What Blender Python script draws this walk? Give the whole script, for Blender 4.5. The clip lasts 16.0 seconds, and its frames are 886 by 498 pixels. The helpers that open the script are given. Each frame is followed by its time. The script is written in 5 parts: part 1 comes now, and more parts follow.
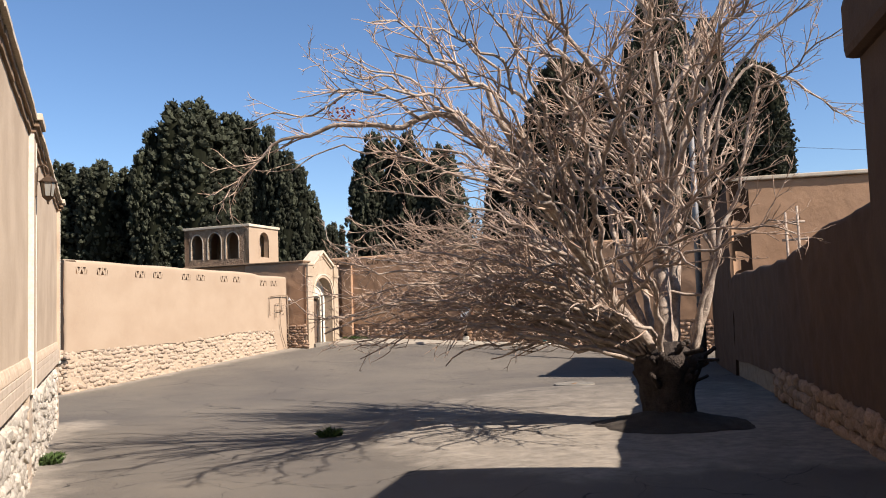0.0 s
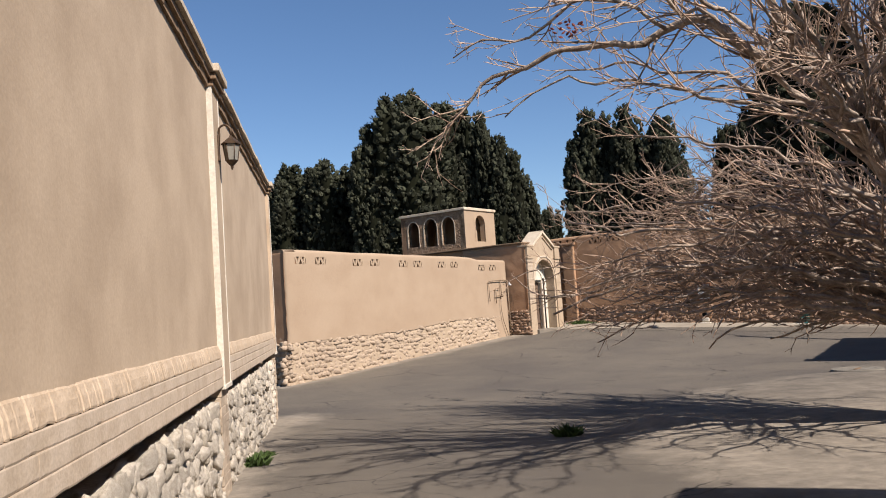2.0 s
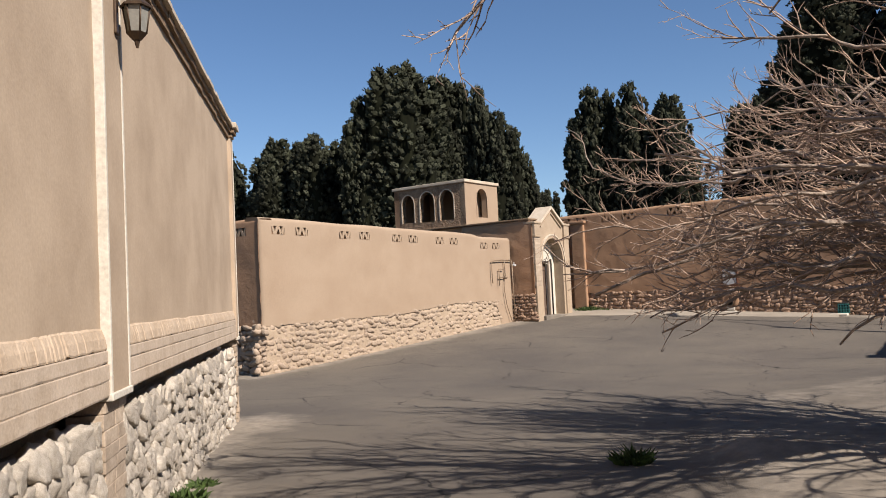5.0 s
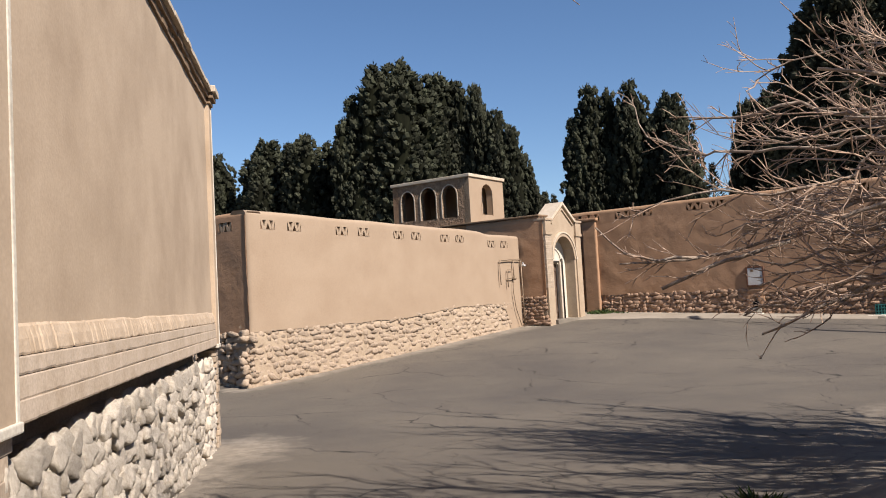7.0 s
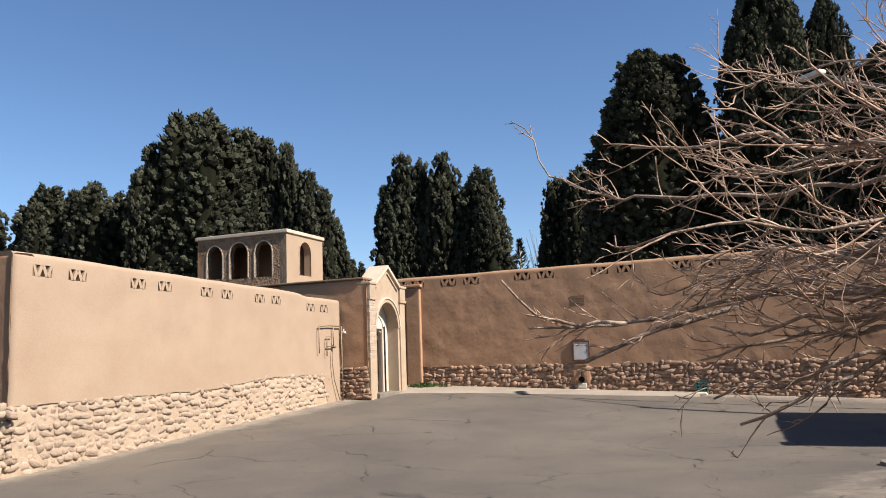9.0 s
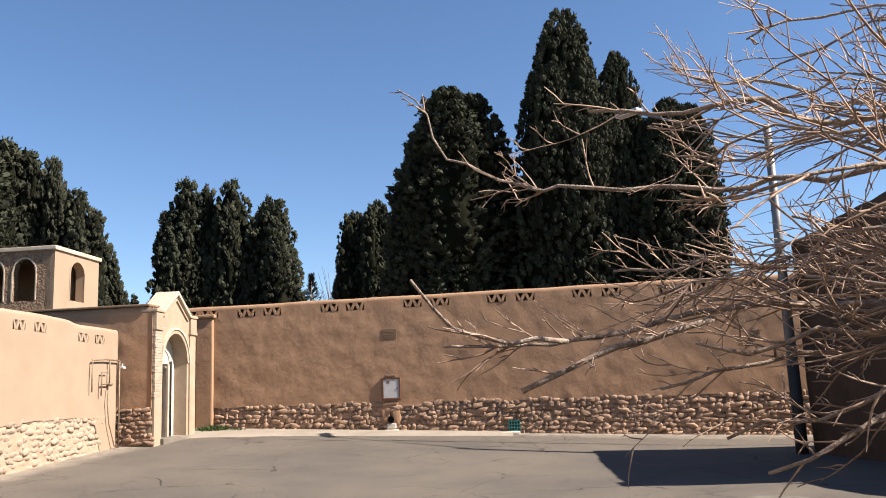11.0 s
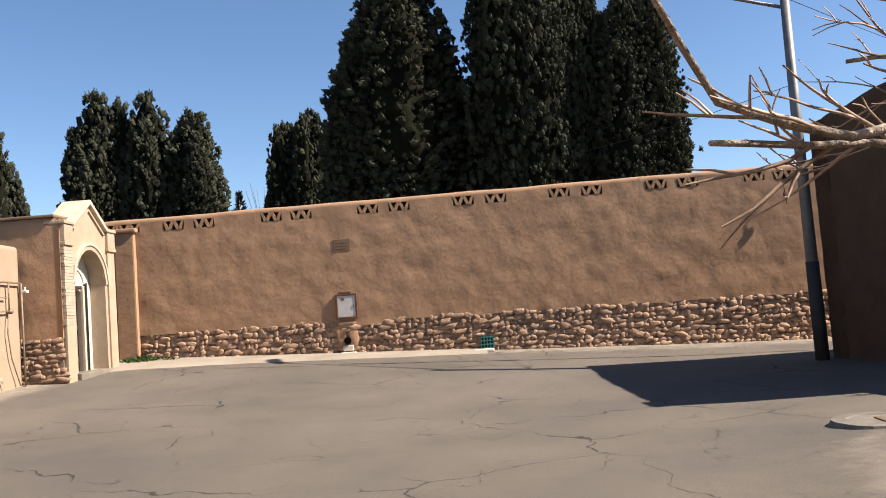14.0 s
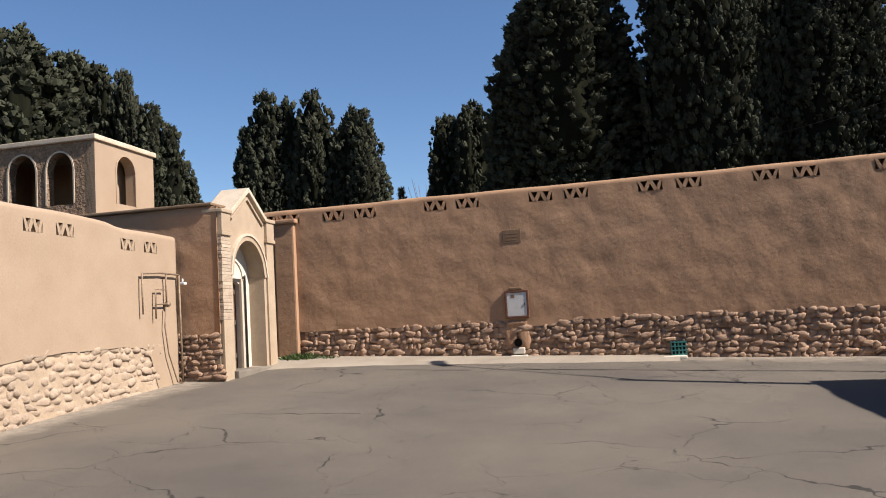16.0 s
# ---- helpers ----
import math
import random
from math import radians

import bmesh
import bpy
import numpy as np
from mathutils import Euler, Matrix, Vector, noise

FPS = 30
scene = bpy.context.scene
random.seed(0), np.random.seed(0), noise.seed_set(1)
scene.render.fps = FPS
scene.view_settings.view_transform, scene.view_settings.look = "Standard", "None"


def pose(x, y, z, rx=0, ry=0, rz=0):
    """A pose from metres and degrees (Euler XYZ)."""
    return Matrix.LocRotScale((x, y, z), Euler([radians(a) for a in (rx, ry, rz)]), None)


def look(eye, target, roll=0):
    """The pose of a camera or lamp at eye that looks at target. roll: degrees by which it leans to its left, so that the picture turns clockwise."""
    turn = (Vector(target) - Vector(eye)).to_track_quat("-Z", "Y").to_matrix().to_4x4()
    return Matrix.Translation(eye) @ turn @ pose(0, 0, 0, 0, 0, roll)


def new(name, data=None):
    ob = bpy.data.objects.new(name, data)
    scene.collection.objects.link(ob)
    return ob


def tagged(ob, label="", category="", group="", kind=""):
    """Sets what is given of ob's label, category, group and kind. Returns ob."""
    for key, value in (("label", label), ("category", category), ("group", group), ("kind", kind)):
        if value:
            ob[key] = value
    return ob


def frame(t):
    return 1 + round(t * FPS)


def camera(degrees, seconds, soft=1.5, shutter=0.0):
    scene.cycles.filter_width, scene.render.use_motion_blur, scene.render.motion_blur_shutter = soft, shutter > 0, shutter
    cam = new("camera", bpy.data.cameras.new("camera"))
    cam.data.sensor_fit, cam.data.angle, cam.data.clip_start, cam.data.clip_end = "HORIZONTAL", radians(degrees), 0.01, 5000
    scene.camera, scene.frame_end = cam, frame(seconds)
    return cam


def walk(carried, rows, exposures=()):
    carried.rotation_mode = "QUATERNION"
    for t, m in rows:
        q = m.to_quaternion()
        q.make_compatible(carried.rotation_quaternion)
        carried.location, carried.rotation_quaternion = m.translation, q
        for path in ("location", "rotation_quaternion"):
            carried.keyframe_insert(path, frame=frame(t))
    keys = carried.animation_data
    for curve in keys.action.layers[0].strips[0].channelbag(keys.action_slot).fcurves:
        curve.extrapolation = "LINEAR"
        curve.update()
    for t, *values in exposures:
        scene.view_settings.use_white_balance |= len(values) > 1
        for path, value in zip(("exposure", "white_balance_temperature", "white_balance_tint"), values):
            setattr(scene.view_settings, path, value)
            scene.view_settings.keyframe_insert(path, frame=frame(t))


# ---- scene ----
cam = camera(56.3, 16.0, soft=1.0)
PATH = [
    (0, (0.093, 0.082, 1.783), (0.866, 1.921, 1.927), -1.9),
    (0.5, (0.218, 0.597, 1.743), (0.903, 2.47, 1.896), -2.5),
    (1, (0.346, 1.18, 1.704), (0.774, 3.126, 1.88), -3.3),
    (1.5, (0.411, 1.759, 1.657), (0.698, 3.731, 1.83), -2.8),
    (2, (0.502, 2.252, 1.613), (0.776, 4.228, 1.755), -3.8),
    (2.5, (0.569, 2.76, 1.619), (0.751, 4.748, 1.745), -3.6),
    (3, (0.594, 3.263, 1.612), (0.789, 5.249, 1.735), -2.9),
    (3.5, (0.669, 3.847, 1.568), (0.879, 5.832, 1.693), -4.4),
    (4, (0.643, 4.365, 1.521), (0.85, 6.351, 1.641), -2.8),
    (4.5, (0.683, 4.877, 1.495), (0.968, 6.853, 1.612), -2.9),
    (5, (0.676, 5.44, 1.506), (0.971, 7.415, 1.612), -2.8),
    (5.2, (0.69, 5.622, 1.439), (0.98, 7.598, 1.555), -3.2),
    (7.5, (0.566, 8.097, 1.388), (0.905, 10.064, 1.509), -3.0),
    (8, (0.547, 8.63, 1.371), (0.966, 10.582, 1.487), -3.1),
    (8.5, (0.576, 9.242, 1.375), (1.114, 11.159, 1.555), -3.4),
    (9, (0.489, 9.851, 1.432), (1.27, 11.674, 1.699), -2.0),
    (9.2, (0.497, 10.046, 1.432), (1.39, 11.814, 1.704), -2.9),
    (11.3, (0.723, 12.187, 1.378), (2.044, 13.65, 1.721), -2.8),
    (11.5, (0.759, 12.388, 1.368), (2.162, 13.774, 1.694), -3.3),
    (12, (0.856, 12.868, 1.362), (2.373, 14.141, 1.641), -3.8),
    (12.5, (1.077, 13.369, 1.357), (2.595, 14.646, 1.611), -4.0),
    (13, (1.295, 13.86, 1.343), (2.817, 15.14, 1.555), -4.1),
    (13.5, (1.572, 14.319, 1.297), (3.074, 15.63, 1.448), -4.2),
    (14, (1.843, 14.767, 1.298), (3.212, 16.218, 1.445), -4.4),
    (14.5, (2.128, 15.215, 1.35), (3.457, 16.703, 1.493), -3.8),
    (15, (2.439, 15.681, 1.346), (3.565, 17.325, 1.52), -3.6),
    (15.5, (2.639, 16.163, 1.327), (3.726, 17.833, 1.502), -3.4),
    (16, (2.88, 16.621, 1.321), (3.947, 18.304, 1.492), -3.4),
]
EXPOSURES = [(0, 1.15, 6500, 14), (1.0, 0.99, 6500, 14), (1.5, 0.87, 6500, 14), (2.5, 0.74, 6500, 14), (5.0, 0.71, 6500, 14), (7.5, 0.83, 6500, 14), (9.0, 1.03, 6500, 14), (11.5, 1.33, 6700, 14),
             (13.5, 1.35, 6900, 14), (14.5, 1.25, 6650, 14), (15.5, 1.09, 6500, 14), (16.0, 0.93, 6500, 14)]
walk(cam, [(t, look(eye, target, roll)) for t, eye, target, roll in PATH], EXPOSURES)

# ---- light ----
SUN_AZ, SUN_EL = radians(-53.0), radians(43.0)
world = bpy.data.worlds.new("world")
scene.world = world
world.use_nodes = True
wn = world.node_tree.nodes
sky = wn.new("ShaderNodeTexSky")
sky.sky_type, sky.sun_disc = "NISHITA", False
sky.sun_elevation, sky.sun_rotation = SUN_EL, math.pi / 2 - SUN_AZ
sky.altitude, sky.air_density, sky.dust_density, sky.ozone_density = 900, 1.0, 0.35, 3.0
clear = wn.new("ShaderNodeHueSaturation")
clear.inputs["Saturation"].default_value = 1.10
world.node_tree.links.new(sky.outputs[0], clear.inputs["Color"])
world.node_tree.links.new(clear.outputs[0], wn["Background"].inputs[0])
wn["Background"].inputs[1].default_value = 0.070
sun = new("sun", bpy.data.lights.new("sun", "SUN"))
sun.data.energy, sun.data.angle, sun.data.color = 5.0, radians(0.53), (1.0, 0.935, 0.845)
sun_dir = Vector((math.cos(SUN_EL) * math.cos(SUN_AZ), math.cos(SUN_EL) * math.sin(SUN_AZ), math.sin(SUN_EL)))
sun.matrix_world = look(Vector((10, 10, 20)) + sun_dir * 40, (10, 10, 20))


# ---- materials ----
def mat(name, base, dark=None, scale=3.0, fine=40.0, rough=0.9, bump=0.3, dist=0.01, metal=0.0, vary=0.0, island=0.0, grain=0.35, fleck=1.0):
    """Two-scale noise colour between base and dark, fine bump; vary: per-object change of value."""
    m = bpy.data.materials.new(name)
    m.use_nodes = True
    nt = m.node_tree
    n, l = nt.nodes, nt.links
    b = n["Principled BSDF"]
    b.inputs["Roughness"].default_value = rough
    b.inputs["Metallic"].default_value = metal
    b.inputs["Specular IOR Level"].default_value = 0.25
    dark = dark or tuple(c * 0.72 for c in base)
    co = n.new("ShaderNodeTexCoord")
    big = n.new("ShaderNodeTexNoise")
    big.inputs["Scale"].default_value, big.inputs["Detail"].default_value, big.inputs["Roughness"].default_value = scale, 6, 0.62
    src = co.outputs["Object"]
    l.new(src, big.inputs["Vector"])
    small = n.new("ShaderNodeTexNoise")
    small.inputs["Scale"].default_value, small.inputs["Detail"].default_value = fine, 4
    l.new(src, small.inputs["Vector"])
    ramp = n.new("ShaderNodeValToRGB")
    ramp.color_ramp.elements[0].position, ramp.color_ramp.elements[1].position = 0.33, 0.62
    ramp.color_ramp.elements[0].color, ramp.color_ramp.elements[1].color = (*dark, 1), (*base, 1)
    l.new(big.outputs[0], ramp.inputs[0])
    mix = n.new("ShaderNodeMix")
    mix.data_type, mix.blend_type = "RGBA", "OVERLAY"
    mix.inputs[0].default_value = grain
    l.new(ramp.outputs[0], mix.inputs[6])
    l.new(small.outputs[0], mix.inputs[7])
    out = mix.outputs[2]
    if vary or island:
        hsv = n.new("ShaderNodeHueSaturation")
        rng = n.new("ShaderNodeMapRange")
        amount = vary or island
        rng.inputs[3].default_value, rng.inputs[4].default_value = 1 - amount, 1 + amount
        if vary:
            l.new(n.new("ShaderNodeObjectInfo").outputs["Random"], rng.inputs[0])
        else:
            l.new(n.new("ShaderNodeNewGeometry").outputs["Random Per Island"], rng.inputs[0])
        l.new(rng.outputs[0], hsv.inputs["Value"])
        l.new(out, hsv.inputs["Color"])
        out = hsv.outputs[0]
    l.new(out, b.inputs["Base Color"])
    if bump:
        bp = n.new("ShaderNodeBump")
        bp.inputs["Strength"].default_value, bp.inputs["Distance"].default_value = bump, dist
        add = n.new("ShaderNodeMath")
        add.operation = "MULTIPLY_ADD"
        add.inputs[1].default_value = fleck
        l.new(small.outputs[0], add.inputs[0])
        l.new(big.outputs[0], add.inputs[2])
        l.new(add.outputs[0], bp.inputs["Height"])
        l.new(bp.outputs[0], b.inputs["Normal"])
    return m


M_house = mat("ochre_render", (0.437, 0.336, 0.237), (0.346, 0.260, 0.179), 1.25, 45, 0.92, 0.3, 0.012, grain=0.15, fleck=0.3)
M_trim = mat("cream_trim", (0.486, 0.409, 0.312), (0.412, 0.330, 0.240), 2.5, 40, 0.9, 0.3, 0.006)
M_ledge = mat("sandy_ledge_brick", (0.481, 0.387, 0.294), (0.399, 0.312, 0.225), 6, 50, 0.9, 0.3, 0.006, vary=0.03, grain=0.25)
M_band = mat("scraped_plaster", (0.455, 0.353, 0.253), (0.365, 0.274, 0.187), 7, 50, 0.92, 0.5, 0.008, grain=0.2)
M_left = mat("smooth_mud_plaster", (0.323, 0.239, 0.164), (0.291, 0.210, 0.141), 1.2, 35, 0.92, 0.2, 0.006, grain=0.15)
M_back = mat("straw_mud_plaster", (0.336, 0.201, 0.118), (0.294, 0.174, 0.100), 2.2, 55, 0.95, 0.7, 0.035, grain=0.22, fleck=0.12)
# mud of the sunless wall faces, their shade put into the colour
M_mud_shaded = mat("shade_darkened_mud", (0.087, 0.051, 0.030), (0.067, 0.038, 0.023), 2.0, 50, 0.95, 0.6, 0.04, grain=0.2, fleck=0.12)
M_lime = mat("lime_mortar", (0.437, 0.381, 0.306), (0.325, 0.274, 0.212), 5, 40, 0.95, 0.8, 0.02)
M_stone = mat("pale_field_stone", (0.462, 0.406, 0.330), (0.350, 0.299, 0.237), 7, 45, 0.9, 0.7, 0.012, vary=0.16)
M_stone_w = mat("warm_field_stone", (0.368, 0.283, 0.206), (0.302, 0.225, 0.157), 6, 45, 0.9, 0.7, 0.012, vary=0.08)
M_stone_d = mat("brown_field_stone", (0.337, 0.222, 0.148), (0.237, 0.151, 0.098), 6, 45, 0.92, 0.7, 0.012, vary=0.18)
M_mortar_w = mat("pale_earth_mortar", (0.374, 0.287, 0.200), (0.312, 0.234, 0.159), 6, 60, 0.95, 0.6, 0.012)
M_mortar_b = mat("brown_earth_mortar", (0.294, 0.194, 0.125), (0.225, 0.143, 0.090), 6, 60, 0.95, 0.8, 0.02)
M_mortar = mat("earth_mortar", (0.237, 0.181, 0.125), (0.169, 0.125, 0.087), 6, 60, 0.95, 0.6, 0.012)
M_brick = mat("pale_brick", (0.412, 0.330, 0.246), (0.312, 0.240, 0.172), 8, 60, 0.9, 0.5, 0.006, vary=0.14)
M_tile = mat("cornice_brick", (0.250, 0.169, 0.103), (0.174, 0.112, 0.069), 6, 50, 0.9, 0.5, 0.006, vary=0.12)
M_rubble = mat("rough_rubble_plaster", (0.294, 0.197, 0.125), (0.156, 0.100, 0.062), 5, 16, 0.95, 1.0, 0.07)
M_white = mat("limewash", (0.562, 0.515, 0.429), (0.484, 0.429, 0.343), 3, 40, 0.9, 0.2, 0.004)
M_gate = mat("gate_plaster", (0.368, 0.284, 0.198), (0.312, 0.234, 0.159), 2.5, 40, 0.9, 0.25, 0.005)
M_asphalt = mat("worn_asphalt", (0.125, 0.106, 0.083), (0.086, 0.074, 0.062), 0.30, 110, 0.9, 0.65, 0.009, grain=0.7)
def crack_lines(m, scale, width, colour, seed):
    """Adds a warped net of thin cracks, broken up by a slow noise, to a ground material."""
    nt = m.node_tree
    n, l = nt.nodes, nt.links
    b = n["Principled BSDF"]
    old = b.inputs["Base Color"].links[0].from_socket
    co = n.new("ShaderNodeTexCoord")
    warp = n.new("ShaderNodeTexNoise")
    warp.inputs["Scale"].default_value, warp.inputs["Detail"].default_value = 1.6, 5
    l.new(co.outputs["Object"], warp.inputs["Vector"])
    add = n.new("ShaderNodeMix")
    add.data_type, add.blend_type = "RGBA", "LINEAR_LIGHT"
    add.inputs[0].default_value = 0.42
    l.new(co.outputs["Object"], add.inputs[6])
    l.new(warp.outputs["Color"], add.inputs[7])
    vor = n.new("ShaderNodeTexVoronoi")
    vor.voronoi_dimensions, vor.feature = "2D", "DISTANCE_TO_EDGE"
    vor.inputs["Scale"].default_value = scale
    l.new(add.outputs[2], vor.inputs["Vector"])
    slow = n.new("ShaderNodeTexNoise")
    slow.inputs["Scale"].default_value, slow.inputs["Detail"].default_value = 0.45 + seed, 3
    l.new(co.outputs["Object"], slow.inputs["Vector"])
    gate = n.new("ShaderNodeMapRange")
    gate.inputs[1].default_value, gate.inputs[2].default_value, gate.inputs[3].default_value, gate.inputs[4].default_value = 0.44, 0.60, 0.0, width
    l.new(slow.outputs[0], gate.inputs[0])
    less = n.new("ShaderNodeMath")
    less.operation = "LESS_THAN"
    l.new(vor.outputs["Distance"], less.inputs[0])
    l.new(gate.outputs[0], less.inputs[1])
    mix = n.new("ShaderNodeMix")
    mix.data_type = "RGBA"
    l.new(less.outputs[0], mix.inputs[0])
    l.new(old, mix.inputs[6])
    mix.inputs[7].default_value = (*colour, 1)
    l.new(mix.outputs[2], b.inputs["Base Color"])


crack_lines(M_asphalt, 0.42, 0.008, (0.034, 0.030, 0.025), 0.0)
crack_lines(M_asphalt, 0.78, 0.0052, (0.044, 0.038, 0.030), 0.17)


def dust_cover(m, colour, dark):
    """Lays dry dust over a ground material where the mesh's dust value says, broken up by fine noise."""
    nt = m.node_tree
    n, l = nt.nodes, nt.links
    b = n["Principled BSDF"]
    old = b.inputs["Base Color"].links[0].from_socket
    att = n.new("ShaderNodeAttribute")
    att.attribute_name = "dust"
    co = n.new("ShaderNodeTexCoord")
    rag = n.new("ShaderNodeTexNoise")
    rag.inputs["Scale"].default_value, rag.inputs["Detail"].default_value, rag.inputs["Roughness"].default_value = 1.7, 9, 0.68
    l.new(co.outputs["Object"], rag.inputs["Vector"])
    add = n.new("ShaderNodeMath")
    l.new(att.outputs["Fac"], add.inputs[0])
    l.new(rag.outputs[0], add.inputs[1])
    rng = n.new("ShaderNodeMapRange")
    rng.inputs[1].default_value, rng.inputs[2].default_value = 0.76, 1.16
    l.new(add.outputs[0], rng.inputs[0])
    tone = n.new("ShaderNodeTexNoise")
    tone.inputs["Scale"].default_value, tone.inputs["Detail"].default_value, tone.inputs["Roughness"].default_value = 5.5, 8, 0.7
    l.new(co.outputs["Object"], tone.inputs["Vector"])
    ramp = n.new("ShaderNodeValToRGB")
    ramp.color_ramp.elements[0].position, ramp.color_ramp.elements[1].position = 0.36, 0.62
    ramp.color_ramp.elements[0].color, ramp.color_ramp.elements[1].color = (*dark, 1), (*colour, 1)
    l.new(tone.outputs[0], ramp.inputs[0])
    mix = n.new("ShaderNodeMix")
    mix.data_type = "RGBA"
    l.new(rng.outputs[0], mix.inputs[0])
    l.new(old, mix.inputs[6])
    l.new(ramp.outputs[0], mix.inputs[7])
    l.new(mix.outputs[2], b.inputs["Base Color"])


dust_cover(M_asphalt, (0.268, 0.228, 0.178), (0.172, 0.146, 0.115))
M_pave = mat("pale_concrete", (0.281, 0.240, 0.187), (0.225, 0.190, 0.146), 0.9, 60, 0.95, 0.4, 0.008)
M_dust = mat("dusty_earth", (0.190, 0.162, 0.128), (0.125, 0.107, 0.086), 0.9, 60, 0.95, 0.4, 0.008)
M_soil = mat("dark_tree_soil", (0.053, 0.041, 0.031), (0.028, 0.022, 0.016), 4, 40, 0.95, 0.8, 0.03)
# dark colour of the painted cable shadows on the asphalt
M_cable_shadow = mat("cable_shadow_dark", (0.028, 0.025, 0.022), None, 8, 60, 0.95, 0.2, 0.004)
# dark bark, coloured darker still for the wall's shade on the trunk
M_trunk = mat("dark_shaded_bark", (0.053, 0.039, 0.030), (0.022, 0.016, 0.013), 7, 40, 0.95, 1.0, 0.04)
M_bark = mat("grey_bark", (0.379, 0.302, 0.235), (0.176, 0.127, 0.094), 9, 60, 0.9, 0.8, 0.02)
M_twig = mat("twig_bark", (0.392, 0.282, 0.205), (0.217, 0.141, 0.096), 5, 40, 0.8, 0.3, 0.004, island=0.25)
M_leaf = mat("cypress_foliage", (0.052, 0.055, 0.035), (0.022, 0.022, 0.016), 3.5, 30, 0.9, 0, island=0.30)
# near-black colour that stands in for shade between the tufts
M_crown_shade = mat("cypress_inner_shade", (0.012, 0.013, 0.007), (0.006, 0.006, 0.004), 2, 20, 0.95, 0.5, 0.05)
for m in (M_leaf, M_crown_shade):
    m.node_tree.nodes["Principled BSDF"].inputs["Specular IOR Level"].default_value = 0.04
M_grass = mat("weed_green", (0.048, 0.078, 0.017), (0.030, 0.048, 0.012), 6, 40, 0.7, 0, island=0.35)
M_metal = mat("weathered_pipe", (0.265, 0.195, 0.133), (0.156, 0.109, 0.070), 12, 60, 0.6, 0.3, 0.002, metal=0.3)
M_pole = mat("galvanised_pole", (0.203, 0.195, 0.187), (0.140, 0.133, 0.125), 3, 50, 0.55, 0.15, 0.002, metal=0.5)
M_pole_d = mat("dark_pole_paint", (0.047, 0.041, 0.035), None, 3, 50, 0.7, 0.15, 0.002)
M_lamp = mat("bronze_lamp_metal", (0.090, 0.058, 0.035), (0.055, 0.035, 0.023), 12, 60, 0.5, 0.2, 0.002, metal=0.5)
M_door = mat("dark_wood", (0.139, 0.093, 0.063), (0.080, 0.053, 0.040), 9, 60, 0.7, 0.5, 0.005)
M_box = mat("white_enamel", (0.515, 0.507, 0.484), (0.437, 0.421, 0.390), 3, 40, 0.5, 0.05, 0.002)
M_rust = mat("rusty_frame", (0.148, 0.066, 0.039), (0.086, 0.039, 0.023), 12, 60, 0.85, 0.4, 0.003)
M_plaque = mat("clay_plaque", (0.183, 0.113, 0.066), (0.140, 0.086, 0.051), 8, 60, 0.9, 0.4, 0.004)
M_teal = mat("teal_grate", (0.039, 0.172, 0.156), (0.023, 0.101, 0.094), 8, 50, 0.6, 0.2, 0.002)
# near-black colour painted for the shade inside drain openings
M_hole_shade = mat("painted_hole_dark", (0.009, 0.008, 0.006), None, 8, 50, 0.95, 0)
M_cable = mat("black_cable", (0.016, 0.016, 0.016), None, 8, 50, 0.6, 0)
M_rag = mat("red_seed_pods", (0.203, 0.058, 0.039), (0.125, 0.035, 0.023), 8, 50, 0.8, 0.2, 0.004)


# ---- building helpers ----
def mesh_from(name, verts, faces, material, smooth=False):
    me = bpy.data.meshes.new(name)
    me.from_pydata([tuple(v) for v in verts], [], faces)
    me.materials.append(material)
    if smooth:
        me.polygons.foreach_set("use_smooth", [True] * len(me.polygons))
    me.update()
    return me


def part_mesh(name, me, parent=None, label="", m=None):
    ob = new(name, me)
    if m is not None:
        ob.matrix_basis = m
    if parent is not None:
        ob.parent = parent
    return tagged(ob, label)


def part(name, bm, material, parent=None, label="", smooth=False, m=None):
    me = bpy.data.meshes.new(name)
    bmesh.ops.recalc_face_normals(bm, faces=bm.faces)
    bm.to_mesh(me)
    bm.free()
    me.materials.append(material)
    if smooth:
        me.polygons.foreach_set("use_smooth", [True] * len(me.polygons))
    return part_mesh(name, me, parent, label, m)


def thing(name, label, category, group="", kind="", m=None):
    ob = new(name)
    ob.empty_display_size = 0.2
    if m is not None:
        ob.matrix_basis = m
    return tagged(ob, label, category, group, kind)


def box(bm, x0, x1, y0, y1, z0, z1, bevel=0.0, m=None):
    g = bmesh.ops.create_cube(bm, size=1.0)
    vs = g["verts"]
    bmesh.ops.scale(bm, vec=(x1 - x0, y1 - y0, z1 - z0), verts=vs)
    bmesh.ops.translate(bm, vec=((x0 + x1) / 2, (y0 + y1) / 2, (z0 + z1) / 2), verts=vs)
    if bevel:
        es = list({e for v in vs for e in v.link_edges})
        r = bmesh.ops.bevel(bm, geom=es, offset=bevel, segments=2, affect="EDGES", profile=0.6)
        vs = list({v for f in r["faces"] for v in f.verts} | {v for v in vs if v.is_valid})
    if m is not None:
        bmesh.ops.transform(bm, matrix=m, verts=[v for v in vs if v.is_valid])
    return bm


def box_bm(*a, **k):
    return box(bmesh.new(), *a, **k)


